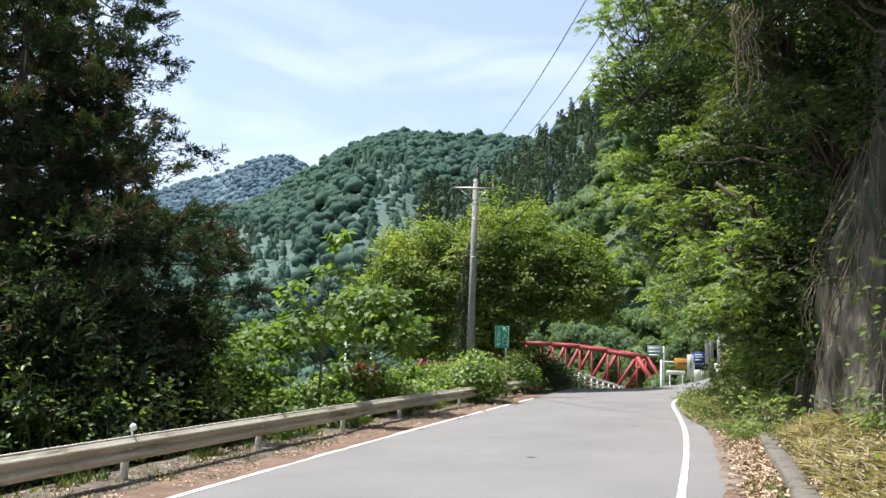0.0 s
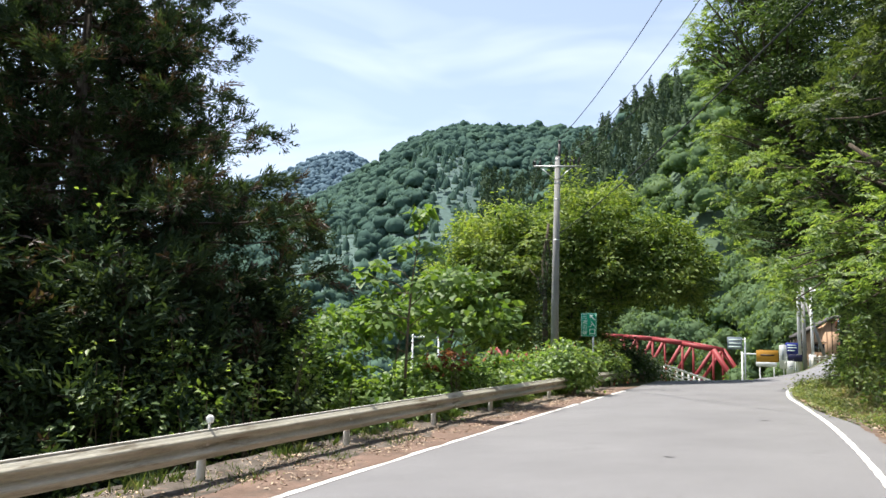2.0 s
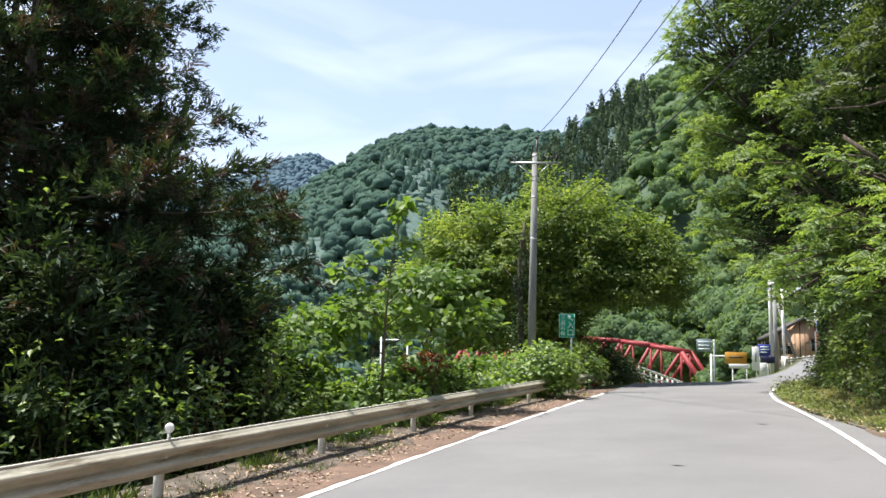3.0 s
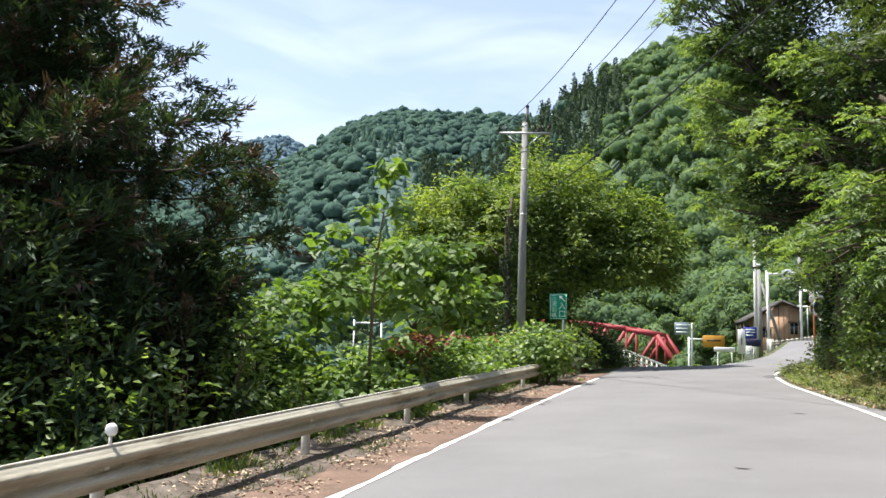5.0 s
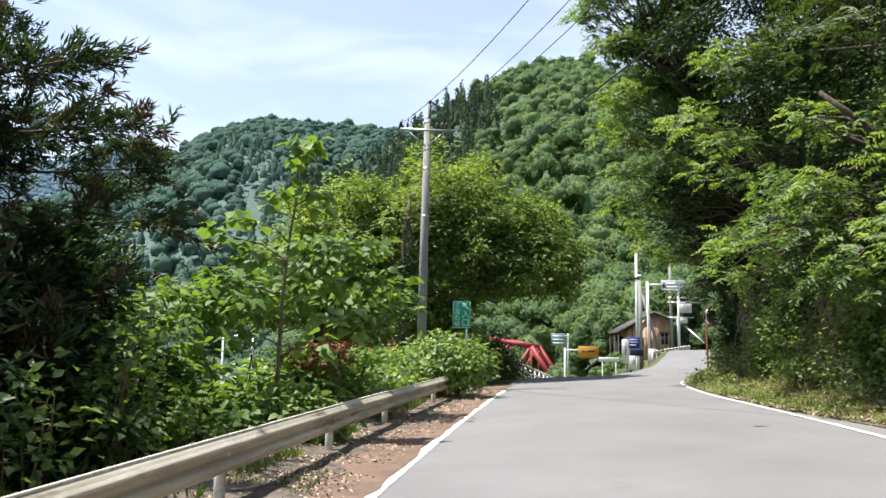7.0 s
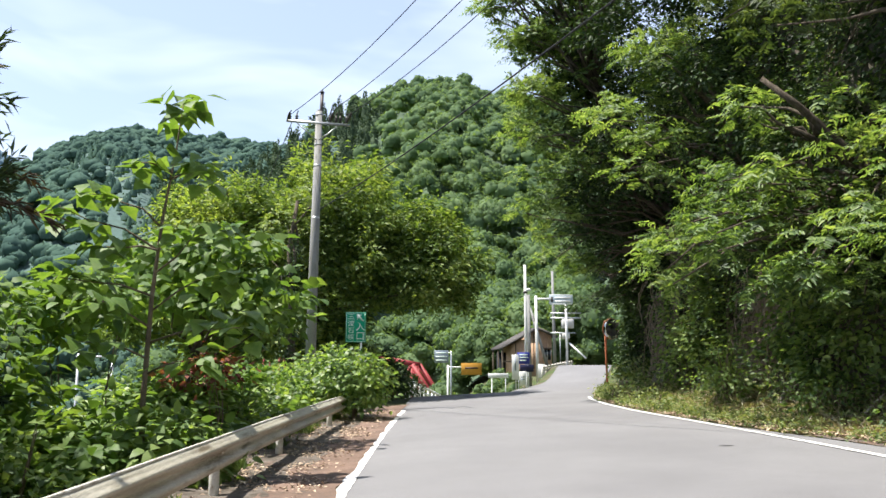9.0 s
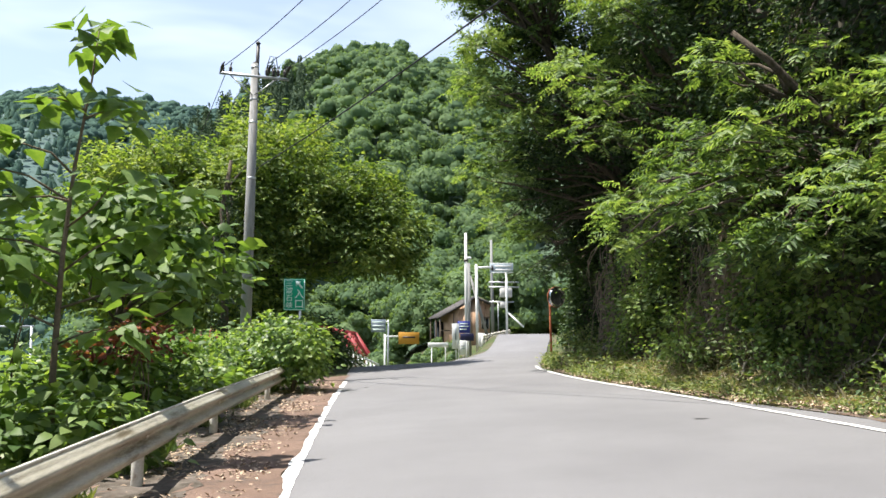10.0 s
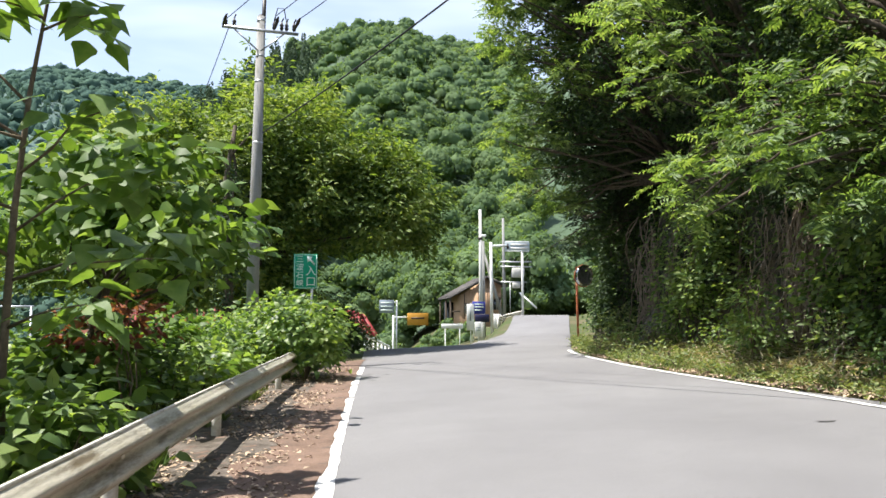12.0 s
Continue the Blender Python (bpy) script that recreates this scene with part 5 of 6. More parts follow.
def big_leaf(k):
    """A broad, pointed, three-lobed leaf, folded along its midrib, 1 m long before scaling."""
    rim = ((0.0, 0.0), (0.08, 0.2), (0.22, 0.42), (0.36, 0.43), (0.5, 0.3), (0.68, 0.2), (1.0, 0.0))
    vs = [(u, 0, -0.25 * u * u) for u, w in rim] + [(u, w * (1 + 0.1 * k), 0.10 * w - 0.28 * u * u) for u, w in rim[1:-1]] + [(u, -w, 0.10 * w - 0.28 * u * u) for u, w in rim[1:-1]]
    n, m = len(rim), len(rim) - 2
    fs = []
    for s in (0, 1):
        o = n + s * m
        ring = [0] + [o + j for j in range(m)] + [n - 1]
        for j in range(n - 1):
            a, b, c, d = j, j + 1, ring[j + 1], ring[j]
            if d != a:
                fs.append((a, b, d) if s == 0 else (b, a, d))
            if c != b:
                fs.append((b, c, d) if s == 0 else (c, b, d))
    return mesh_of("leaf", np.array(vs), np.array(fs), LEAF_BIG, True)


LEAF_MESHES = [big_leaf(k) for k in (-0.5, 0.3, 1.0)]


def place(parent, me, p, d, up, size):
    d, up = Vector(d).normalized(), Vector(up)
    s = up.cross(d).normalized()
    u = d.cross(s)
    m = Matrix(((d.x, s.x, u.x, 0), (d.y, s.y, u.y, 0), (d.z, s.z, u.z, 0), (0, 0, 0, 1)))
    ob = new("leaf", me)
    ob.parent = parent
    ob.matrix_basis = Matrix.Translation(Vector(p) - parent.location) @ m @ Matrix.Scale(size, 4)
    return ob


def sapling():
    rng = np.random.default_rng(61)
    b = (-2.25, 20.3, float(land_z(-2.25, 20.3)))
    t = thing("sapling_tree", b, "slender sapling with large heart-shaped leaves behind the rail", "tree")
    stem = [(-2.25, 20.3, b[2] - 0.2), (-2.28, 20.3, 1.0), (-2.24, 20.3, 2.3), (-2.16, 20.3, 3.3), (-2.02, 20.3, 4.3), (-1.96, 20.3, 4.95)]
    part("stem", mesh_of("stem", *tube(stem, [0.042, 0.036, 0.028, 0.02, 0.012, 0.006], 8), TWIG, True), t)
    tips = [((-1.96, 20.3, 4.85), 34, 0.34)]
    for z0, e, n in ((3.95, (-2.45, 20.2, 4.05), 14), (3.85, (-1.6, 20.2, 4.0), 16), (3.2, (-3.0, 20.1, 3.6), 13), (2.9, (-3.45, 20.2, 3.45), 12), (2.9, (-2.75, 20.0, 2.9), 12), (2.6, (-1.45, 20.0, 3.1), 14), (2.3, (-3.3, 19.9, 2.5), 14), (2.1, (-1.2, 20.1, 2.6), 15), (1.9, (-2.7, 19.6, 2.2), 14), (1.7, (-1.1, 20.3, 1.9), 15), (1.5, (-3.0, 19.8, 1.7), 12), (1.3, (-1.5, 19.8, 1.5), 12)):
        s = float(np.interp(z0, [q[2] for q in stem], range(len(stem))))
        i = int(min(s, len(stem) - 2))
        a = Vector(stem[i]).lerp(Vector(stem[i + 1]), s - i)
        path = limb_path(rng, tuple(a), e, 0.1, 4)
        part("branch", mesh_of("branch", *tube(path, [0.016, 0.012, 0.008, 0.005], 6), TWIG, True), t)
        tips.append((e, n, 0.28))
        if n > 11:
            tips.append((path[2], n // 2, 0.25))
    for e, n, r in tips:
        for k in range(n):
            a = rng.uniform(0, 6.28)
            d = (math.cos(a), math.sin(a), rng.uniform(-0.75, 0.15))
            p = Vector(e) + Vector((math.cos(a), math.sin(a), 0)) * rng.uniform(0.02, r) + Vector((0, 0, rng.normal() * 0.1))
            place(t, LEAF_MESHES[k % 3], p, d, (rng.normal() * 0.3, rng.normal() * 0.3, 1), rng.uniform(0.19, 0.33))
    return t


sapling()


def leafy_small_tree():
    cl = [((x, y, z), (r, r, r * 0.62)) for x, y, z, r in ((-2.2, 24.4, 3.3, 0.75), (-1.4, 24.2, 2.7, 0.6), (-3.1, 24.6, 3.2, 0.8), (-2.0, 25.2, 2.5, 0.7), (-2.7, 23.8, 2.5, 0.65), (-1.25, 24.9, 2.1, 0.45), (-3.6, 25.2, 2.6, 0.7), (-2.9, 25.4, 3.6, 0.6), (-1.8, 23.7, 2.2, 0.45))]
    broadleaf("tree", at_ground(-3.1, 24.6), (-2.5, 24.5, 3.0), cl, 0.27, "small spreading tree with large drooping green leaves", "", 611, 0.07, LEAF_BIG, per=9, density=1.3, droop=0.55)


leafy_small_tree()


def grass_and_litter():
    rng = np.random.default_rng(91)

    def blades(xs, ys, hi, w):
        n = len(xs)
        z = np.maximum(land_z(xs, ys), np.where((xs > xl(ys) - 1.9) & (xs < xr(ys) + 0.9), road_z(xs, ys), -99))
        up = rng.normal(size=(n, 3)) * 0.45 + [0, 0, 1.2]
        return leaves(np.stack([xs, ys, z - 0.02], 1), up, rng.normal(size=(n, 3)), hi * rng.uniform(0.5, 1.4, n), w, 0.05, 0.35)

    n = 26000
    y = rng.uniform(5, 43, n)
    x = xr(y) + 0.14 + 0.6 * smooth((25 - y) / 6) + rng.gamma(2.0, 0.5, n)
    ok = (x < 10.4) & (np.sin(x * 2.1 + y * 0.9) + np.sin(y * 2.3 - x) + rng.normal(size=n) * 0.8 > np.where(y < 28, 0.8, 0.0))
    v1 = blades(x[ok], y[ok], np.where(y[ok] < 20, 0.1, 0.13), 0.02)
    n = 13000
    y = rng.uniform(2, 36, n)
    x = xl(y) - 1.62 - np.abs(rng.normal(size=n)) * 0.6
    ok = np.sin(y * 1.9) + np.sin(y * 4.3 + x) + rng.normal(size=n) * 0.4 > 0.5
    v2 = blades(x[ok], y[ok], 0.17, 0.011)
    n = 6000
    y = rng.uniform(4, 17, n)
    x = xl(y) - 0.75 - rng.beta(1.2, 1.6, n) * 1.3
    ok = np.sin(y * 2.7 + 1) + np.sin(y * 6.1 + x * 3) + rng.normal(size=n) * 1.2 > 0.7
    v2 = join([v2, blades(x[ok], y[ok], 0.085, 0.009)])
    solid("verge_grass", mesh_of("verge_grass", *join([v1, v2]), GRASS), "tufts of green and straw-coloured verge grass", "grass", kind="stuff")

    n = 1700
    y = rng.uniform(17, 44, n)
    x = xr(y) + 0.2 + 0.5 * smooth((24 - y) / 6) + rng.gamma(1.8, 0.4, n)
    ok = (x < 10.2) & (np.sin(x * 2.7 + y * 1.3) + np.sin(y * 2.9 - x) + rng.normal(size=n) * 0.6 > -0.5)
    p = np.stack([x[ok], y[ok], np.maximum(land_z(x[ok], y[ok]), road_z(x[ok], y[ok]) - 0.1 * (x[ok] > xr(y[ok]) + 1.2)) + 0.07], 1)
    solid("verge_weeds", mesh_of("verge_weeds", *sprays(rng, p, rng.normal(size=p.shape) * [1, 1, 0.2] + [0, 0, 0.6], 0.17, 11, 0.075, 0.035, flat=0.7, droop=-0.1, up_bias=1.2), WEED), "low pale green weeds along the road's edge", "weeds", kind="stuff")
    n = 26000
    y = rng.uniform(5, 42, n)
    x = np.where(y < 21, 7.95 + 0.06 * (y - 9.4), xr(y) + 0.6) + rng.gamma(1.6, 0.5, n)
    ok = x < 10.3
    x, y = x[ok], y[ok]
    al = rng.normal(size=(len(x), 3)) * [1, 1, 0.22] + [0, 0, 0.12]
    solid("dry_grass", mesh_of("dry_grass", *leaves(np.stack([x, y, land_z(x, y) + 0.03], 1), al, rng.normal(size=(len(x), 3)) * 0.4 + [0, 0, 1], rng.uniform(0.14, 0.34, len(x)), 0.022, 0.1, 0.15), STRAW), "flattened straw-coloured dry grass on the verge", "dry grass", kind="stuff")

    def litter(xs, ys, size):
        n = len(xs)
        inroad = (xs > xl(ys) - 1.95) & (xs < xr(ys) + 1.2)
        z = np.where(inroad, road_z(xs, ys) + 0.02, land_z(xs, ys) + 0.02)
        al = rng.normal(size=(n, 3)) * [1, 1, 0.25]
        return leaves(np.stack([xs, ys, z], 1), al, rng.normal(size=(n, 3)) * 0.35 + [0, 0, 1], size * rng.uniform(0.6, 1.4, n), size * 0.5, 0.2, 0.1)

    n = 17000
    y = rng.uniform(0, 30, n)
    x = xr(y) + 0.6 + rng.beta(2.0, 1.2, n) * 0.95
    v1 = litter(x, y, 0.085)
    n = 12000
    y = rng.uniform(3, 34, n)
    x = xl(y) - 0.25 - rng.beta(1.4, 1.2, n) * 1.7
    ok = np.sin(y * 1.7 + x * 2) + np.sin(y * 3.9) + rng.normal(size=n) * 0.8 > -0.2
    v2 = litter(x[ok], y[ok], 0.065)
    n = 26000
    y = rng.uniform(2, 42, n)
    x = xr(y) + 0.2 + 0.6 * smooth((25 - y) / 6) + np.abs(rng.normal(size=n)) * 0.9
    v3 = litter(x, y, 0.08)
    solid("leaf_litter", mesh_of("leaf_litter", *join([v1, v2, v3]), LITTER), "dry brown fallen leaves on the shoulders", "fallen leaves", kind="stuff")


grass_and_litter()


# ---- utility pole and wires ----
def utility_pole():
    t = thing("utility_pole", (-1.65, 34.65, -0.3), "tall grey concrete utility pole with a steel crossarm", "utility pole")
    part("shaft", mesh_of("shaft", *tube([(-1.72, 34.65, -0.8), (-1.66, 34.65, 5.0), (-1.605, 34.65, 9.55)], [0.175, 0.145, 0.11], 16), POLE_CONCRETE, True), t)
    part("cap", mesh_of("cap", *tube([(-1.605, 34.65, 9.54), (-1.605, 34.65, 9.6)], [0.112, 0.06], 12), DARK_STEEL), t)
    mast = part("mast", mesh_of("mast", *tube([(-1.55, 34.65, 9.0), (-1.53, 34.65, 10.16)], 0.055, 10), DARK_STEEL, True), t, "thin dark steel mast bolted to the top")
    part("tip_insulator", mesh_of("tip_insulator", *tube([(-1.53, 34.65, 10.15), (-1.53, 34.65, 10.19), (-1.53, 34.65, 10.26)], [0.04, 0.08, 0.03], 10), DARK_STEEL, True), mast)
    for z in (2.4, 4.1, 6.0, 7.7, 8.4, 9.4):
        x = -1.715 + 0.115 * z / 10
        part("band", mesh_of("band", *tube([(x, 34.65, z), (x, 34.65, z + 0.06)], 0.165 - 0.0045 * z, 16), STEEL), t)
    arm = part("crossarm", mesh_of("crossarm", *bar((-2.62, 34.42, 9.15), (-0.6, 34.62, 9.09), 0.07), STEEL), t)
    part("brace", mesh_of("brace", *bar((-2.3, 34.44, 9.1), (-1.66, 34.55, 8.55), 0.035), STEEL), arm)
    part("brace", mesh_of("brace", *bar((-0.95, 34.6, 9.1), (-1.6, 34.55, 8.55), 0.035), STEEL), arm)
    for x in (-2.52, -2.3, -1.25, -1.05, -0.72, -0.92):
        y = 34.52 + 0.1 * (x + 1.6)
        ins = part("insulator", mesh_of("insulator", *tube([(x, y, 9.16), (x, y, 9.22), (x, y, 9.26), (x, y, 9.30), (x, y, 9.34), (x, y, 9.40)], [0.025, 0.06, 0.035, 0.06, 0.035, 0.02], 10), DARK_STEEL, True), arm)
        part("cap", mesh_of("cap", *tube([(x, y, 9.4), (x + 0.05, y - 0.08, 9.47)], 0.02, 6), DARK_STEEL), ins)
    for x, s in ((-2.58, 1), (-0.68, 1), (-1.2, 0.7)):
        part("strain_clamp", mesh_of("strain_clamp", *tube([(x, 34.35, 9.15), (x + 0.1 * s, 34.0, 9.2), (x + 0.16 * s, 33.75, 9.22)], [0.03, 0.05, 0.02], 8), DARK_STEEL, True), arm)
    part("jumper", mesh_of("jumper", *tube([(-1.25, 34.5, 9.4), (-1.15, 34.4, 9.72), (-0.98, 34.4, 9.7), (-0.92, 34.5, 9.38)], 0.015, 6), CABLE, True), arm)
    return t


utility_pole()


def wire(name, a, b, sag, r, label):
    p = [tuple(Vector(a).lerp(Vector(b), s) - Vector((0, 0, sag * 4 * s * (1 - s)))) for s in np.linspace(0, 1, 40)]
    return solid(name, mesh_of(name, *tube(p, r, 6), CABLE, True), label, "wire", "wires between the utility poles")


wire("power_wire", (-2.45, 34.2, 9.3), (11.7, 6.4, 17.25), 2.25, 0.012, "thin black power wire strung between poles")
wire("power_wire", (-1.2, 34.3, 9.45), (12.5, 6.4, 17.35), 2.25, 0.012, "thin black power wire strung between poles")
wire("power_wire", (-0.7, 34.3, 9.3), (13.3, 6.4, 17.25), 2.25, 0.012, "thin black power wire strung between poles")
wire("telephone_cable", (-1.5, 34.55, 6.3), (11.4, 6.4, 9.7), 0.6, 0.018, "thicker black telephone cable slung below the power wires")
wire("power_wire", (-2.45, 34.7, 9.3), (-14, 75, 8.4), 0.9, 0.012, "thin black power wire strung between poles")
near_pole = thing("utility_pole", (13.2, 6.3, float(land_z(13.2, 6.3))), "grey concrete utility pole on top of the bank", "utility pole")
part("shaft", mesh_of("shaft", *tube([(13.2, 6.3, float(land_z(13.2, 6.3)) - 1.0), (12.6, 6.3, 18.2)], [0.19, 0.12], 14), POLE_CONCRETE, True), near_pole)
part("cable_arm", mesh_of("cable_arm", *bar((11.35, 6.35, 9.7), (13.1, 6.35, 9.7), 0.08), STEEL), near_pole)
part("crossarm", mesh_of("crossarm", *bar((11.5, 6.35, 17.2), (13.6, 6.35, 17.2), 0.08), STEEL), near_pole)


# ---- green direction sign ----
def text_mesh(body, size, mat, m):
    cu = bpy.data.curves.new("letter", "FONT")
    cu.body, cu.size, cu.align_x, cu.align_y, cu.extrude = body, size, "CENTER", "CENTER", 0.002
    tmp = bpy.data.objects.new("letter", cu)
    scene.collection.objects.link(tmp)
    me = bpy.data.meshes.new_from_object(tmp.evaluated_get(bpy.context.evaluated_depsgraph_get()))
    bpy.data.objects.remove(tmp)
    me.transform(m)
    me.materials.clear()
    me.materials.append(mat)
    return me


def green_sign():
    t = thing("direction_sign", (-0.16, 34.72, 0.0), "green direction sign with white characters on a thin post", "sign")
    part("post", mesh_of("post", *tube([(-0.14, 34.76, -0.2), (-0.14, 34.76, 3.0)], 0.035, 10), STEEL, True), t)
    cx, w, h, cz = -0.315, 0.63, 0.94, 2.578
    pan = part("panel", mesh_of("panel", *box(cx, 34.71, cz, w, 0.02, h, 0, 0.006), GREEN), t)
    bd = 0.014
    for a in ((cx, cz + h / 2 - 0.025, w - 0.05, bd), (cx, cz - h / 2 + 0.025, w - 0.05, bd), (cx - w / 2 + 0.025, cz, bd, h - 0.05), (cx + w / 2 - 0.025, cz, bd, h - 0.05)):
        part("border", mesh_of("border", *box(a[0], 34.697, a[1], a[2], 0.004, a[3]), GREEN if a[2] > 9 else LETTER), pan)
    rot = Matrix.Rotation(radians(90), 4, "X")
    for i, ch in enumerate("三波石峡"):
        part("character", text_mesh(ch, 0.21, LETTER, Matrix.Translation((cx - 0.15, 34.695, cz + 0.32 - i * 0.215)) @ rot), pan)
    for i, ch in enumerate("入口"):
        part("character", text_mesh(ch, 0.29, LETTER, Matrix.Translation((cx + 0.14, 34.695, cz - 0.0 - i * 0.29)) @ rot), pan)
    ax, az, y = cx + 0.14, cz + 0.29, 34.694
    arrow = join([bar((ax + 0.1, y, az - 0.1), (ax - 0.06, y, az + 0.07), 0.004, 0.05)])
    part("arrow", mesh_of("arrow", *arrow, LETTER), pan)
    tri = np.array([(ax - 0.11, y, az + 0.12), (ax + 0.05, y, az + 0.1), (ax - 0.09, y, az - 0.05), (ax - 0.11, y + 0.003, az + 0.12), (ax + 0.05, y + 0.003, az + 0.1), (ax - 0.09, y + 0.003, az - 0.05)])
    part("arrow_head", mesh_of("arrow_head", tri, np.array([(0, 2, 1), (3, 4, 5), (0, 1, 4), (0, 4, 3), (1, 2, 5), (1, 5, 4), (2, 0, 3), (2, 3, 5)]), LETTER), pan)
    for z in (cz + 0.3, cz - 0.3):
        part("bracket", mesh_of("bracket", *box(cx, 34.735, z, w * 0.9, 0.02, 0.04), STEEL), pan)
    return t


green_sign()


# ---- bridge ----
def bridge():
    A, B = Vector((7.7, 115.0, 0)), Vector((-31.5, 122.0, 0))
    ax = (B - A).normalized()
    side = Vector((-ax.y, ax.x, 0))
    if side.y > 0:
        side = -side
    t = thing("truss_bridge", (A.x, A.y, -4.8), "red-painted steel truss bridge crossing the gorge", "bridge")
    L, n, wid, zb = (B - A).length, 10, 6.6, -4.6

    def pt(i, s, z):
        p = A + ax * (L * i / n) + side * s
        return (p.x, p.y, z)

    def top(i):
        q = abs(i - n / 2) / (n / 2 - 1)
        return 1.4 + 1.65 * (1 - q * q)

    for s in (wid / 2, -wid / 2):
        part("bottom_chord", mesh_of("bottom_chord", *bar(pt(0, s, zb), pt(n, s, zb), 0.4, 0.5), RED), t)
        for i in range(1, n - 1):
            part("top_chord", mesh_of("top_chord", *bar(pt(i, s, top(i)), pt(i + 1, s, top(i + 1)), 0.52, 0.55), RED), t)
        for a, b in ((0, 1), (n, n - 1)):
            part("end_post", mesh_of("end_post", *bar(pt(a, s, zb), pt(b, s, top(b)), 0.55, 0.6), RED), t)
        for i in range(1, n):
            part("hanger", mesh_of("hanger", *bar(pt(i, s, zb), pt(i, s, top(i)), 0.3), RED), t)
        for i in range(1, n - 1):
            j = (i, i + 1) if i < n / 2 else (i + 1, i)
            part("diagonal", mesh_of("diagonal", *bar(pt(j[0], s, top(j[0])), pt(j[1], s, zb), 0.42), RED), t)
    for i in range(1, n):
        part("strut", mesh_of("strut", *bar(pt(i, wid / 2, top(i)), pt(i, -wid / 2, top(i)), 0.3), RED), t)
    for i in range(1, n - 1):
        part("bracing", mesh_of("bracing", *bar(pt(i, wid / 2, top(i)), pt(i + 1, -wid / 2, top(i + 1)), 0.2), RED), t)
    c = A + ax * L / 2
    ang = math.atan2(ax.y, ax.x)
    part("deck", mesh_of("deck", *box(c.x, c.y, zb - 0.1, L + 2, wid - 0.4, 0.35, ang), CONCRETE), t, "grey concrete deck")
    for s in (0.0, L):
        p = A + ax * s
        part("abutment", mesh_of("abutment", *box(p.x, p.y, zb - 3.6, 3.0, 8.0, 6.6, ang), CONCRETE), t, "concrete abutment")
    return t


bridge()


# ---- signs and poles at the junction ----
def post_sign(name, posts, panel, mats, label, category, bars=(), tilt=0.0):
    """posts: (x, y, z0, z1, r); panel: (x, y, z, w, h)."""
    t = thing(name, (posts[0][0], posts[0][1], posts[0][2]), label, category)
    for x, y, z0, z1, r in posts:
        part("post", mesh_of("post", *tube([(x, y, z0), (x, y, z1)], r, 10), mats[1], True), t)
    x, y, z, w, h = panel
    pan = part("panel", mesh_of("panel", *box(x, y, z, w, 0.04, h, tilt, 0.01), mats[0]), t)
    for bx, bz, bw, bh, m in bars:
        part("marking", mesh_of("marking", *box(x + bx, y - 0.028, z + bz, bw, 0.012, bh), m), pan)
    return t


g = lambda x, y: float(max(land_z(x, y), road_z(x, y)))
# pale overhead board on a long arm
gs = thing("overhead_sign", (10.4, 62.0, g(10.4, 62)), "pale blue-white direction board on a white cantilever post", "sign")
part("post", mesh_of("post", *tube([(10.42, 62, g(10.42, 62) - 0.3), (10.36, 62, 6.0)], [0.1, 0.085], 12), WHITE, True), gs)
part("arm", mesh_of("arm", *tube([(10.36, 62, 5.78), (11.4, 62.06, 5.8)], 0.07, 8), WHITE, True), gs)
pn = part("panel", mesh_of("panel", *box(12.09, 62.06, 5.76, 1.6, 0.05, 0.68, 0, 0.01), material("faded_board", (0.42, 0.5, 0.56), (0.52, 0.59, 0.64), 2, 0.5, fine=20, bump=0.02)), gs)
for z in (6.06, 5.46):
    part("border", mesh_of("border", *box(12.09, 62.025, z, 1.54, 0.012, 0.045), WHITE), pn)
part("marking", mesh_of("marking", *box(11.46, 62.025, 5.76, 0.13, 0.012, 0.36), DARK_STEEL), pn)
for i in range(2):
    part("marking", mesh_of("marking", *box(12.2, 62.025, 5.88 - 0.24 * i, 1.1, 0.012, 0.1), WHITE), pn)
part("post", mesh_of("post", *tube([(12.44, 62.15, g(12.44, 62.15) - 0.3), (12.44, 62.15, 5.5)], 0.075, 10), WHITE, True), gs)

fp = thing("utility_pole", (9.5, 61.0, g(9.5, 61)), "slim white-painted utility pole by the junction", "utility pole")
part("shaft", mesh_of("shaft", *tube([(9.52, 61, g(9.5, 61) - 0.4), (9.48, 61, 7.95)], [0.13, 0.085], 12), material("pale_pole", (0.5, 0.5, 0.48), (0.64, 0.64, 0.61), 2, 0.8, fine=40, bump=0.1), True), fp)
part("band", mesh_of("band", *tube([(9.49, 61, 6.05), (9.49, 61, 6.2)], 0.15, 12), DARK_STEEL), fp)
part("lamp_head", mesh_of("lamp_head", *box(9.68, 60.9, 6.3, 0.3, 0.16, 0.16, 0, 0.04), WHITE), fp, "small pale lamp head")
gp = thing("utility_pole", (9.95, 62.4, g(9.95, 62.4)), "weathered grey pole propped by a slanting strut", "utility pole")
part("shaft", mesh_of("shaft", *tube([(9.95, 62.4, g(9.95, 62.4) - 0.4), (9.9, 62.4, 6.1)], [0.15, 0.12], 12), POLE_CONCRETE, True), gp)
part("strut", mesh_of("strut", *tube([(10.0, 62.4, 5.3), (11.35, 62.7, 0.8)], [0.09, 0.11], 10), POLE_CONCRETE, True), gp)

fp2 = thing("utility_pole", (15.9, 83.0, g(15.9, 83)), "dark utility pole with a transformer platform beside the house", "utility pole")
part("shaft", mesh_of("shaft", *tube([(15.9, 83, g(15.9, 83) - 0.4), (15.8, 83, 10.2)], [0.16, 0.11], 12), POLE_CONCRETE, True), fp2)
for z in (4.35, 5.75, 6.2):
    part("crossarm", mesh_of("crossarm", *bar((15.5, 82.8, z), (18.4 if z > 5 else 17.9, 82.8, z), 0.12), STEEL), fp2)
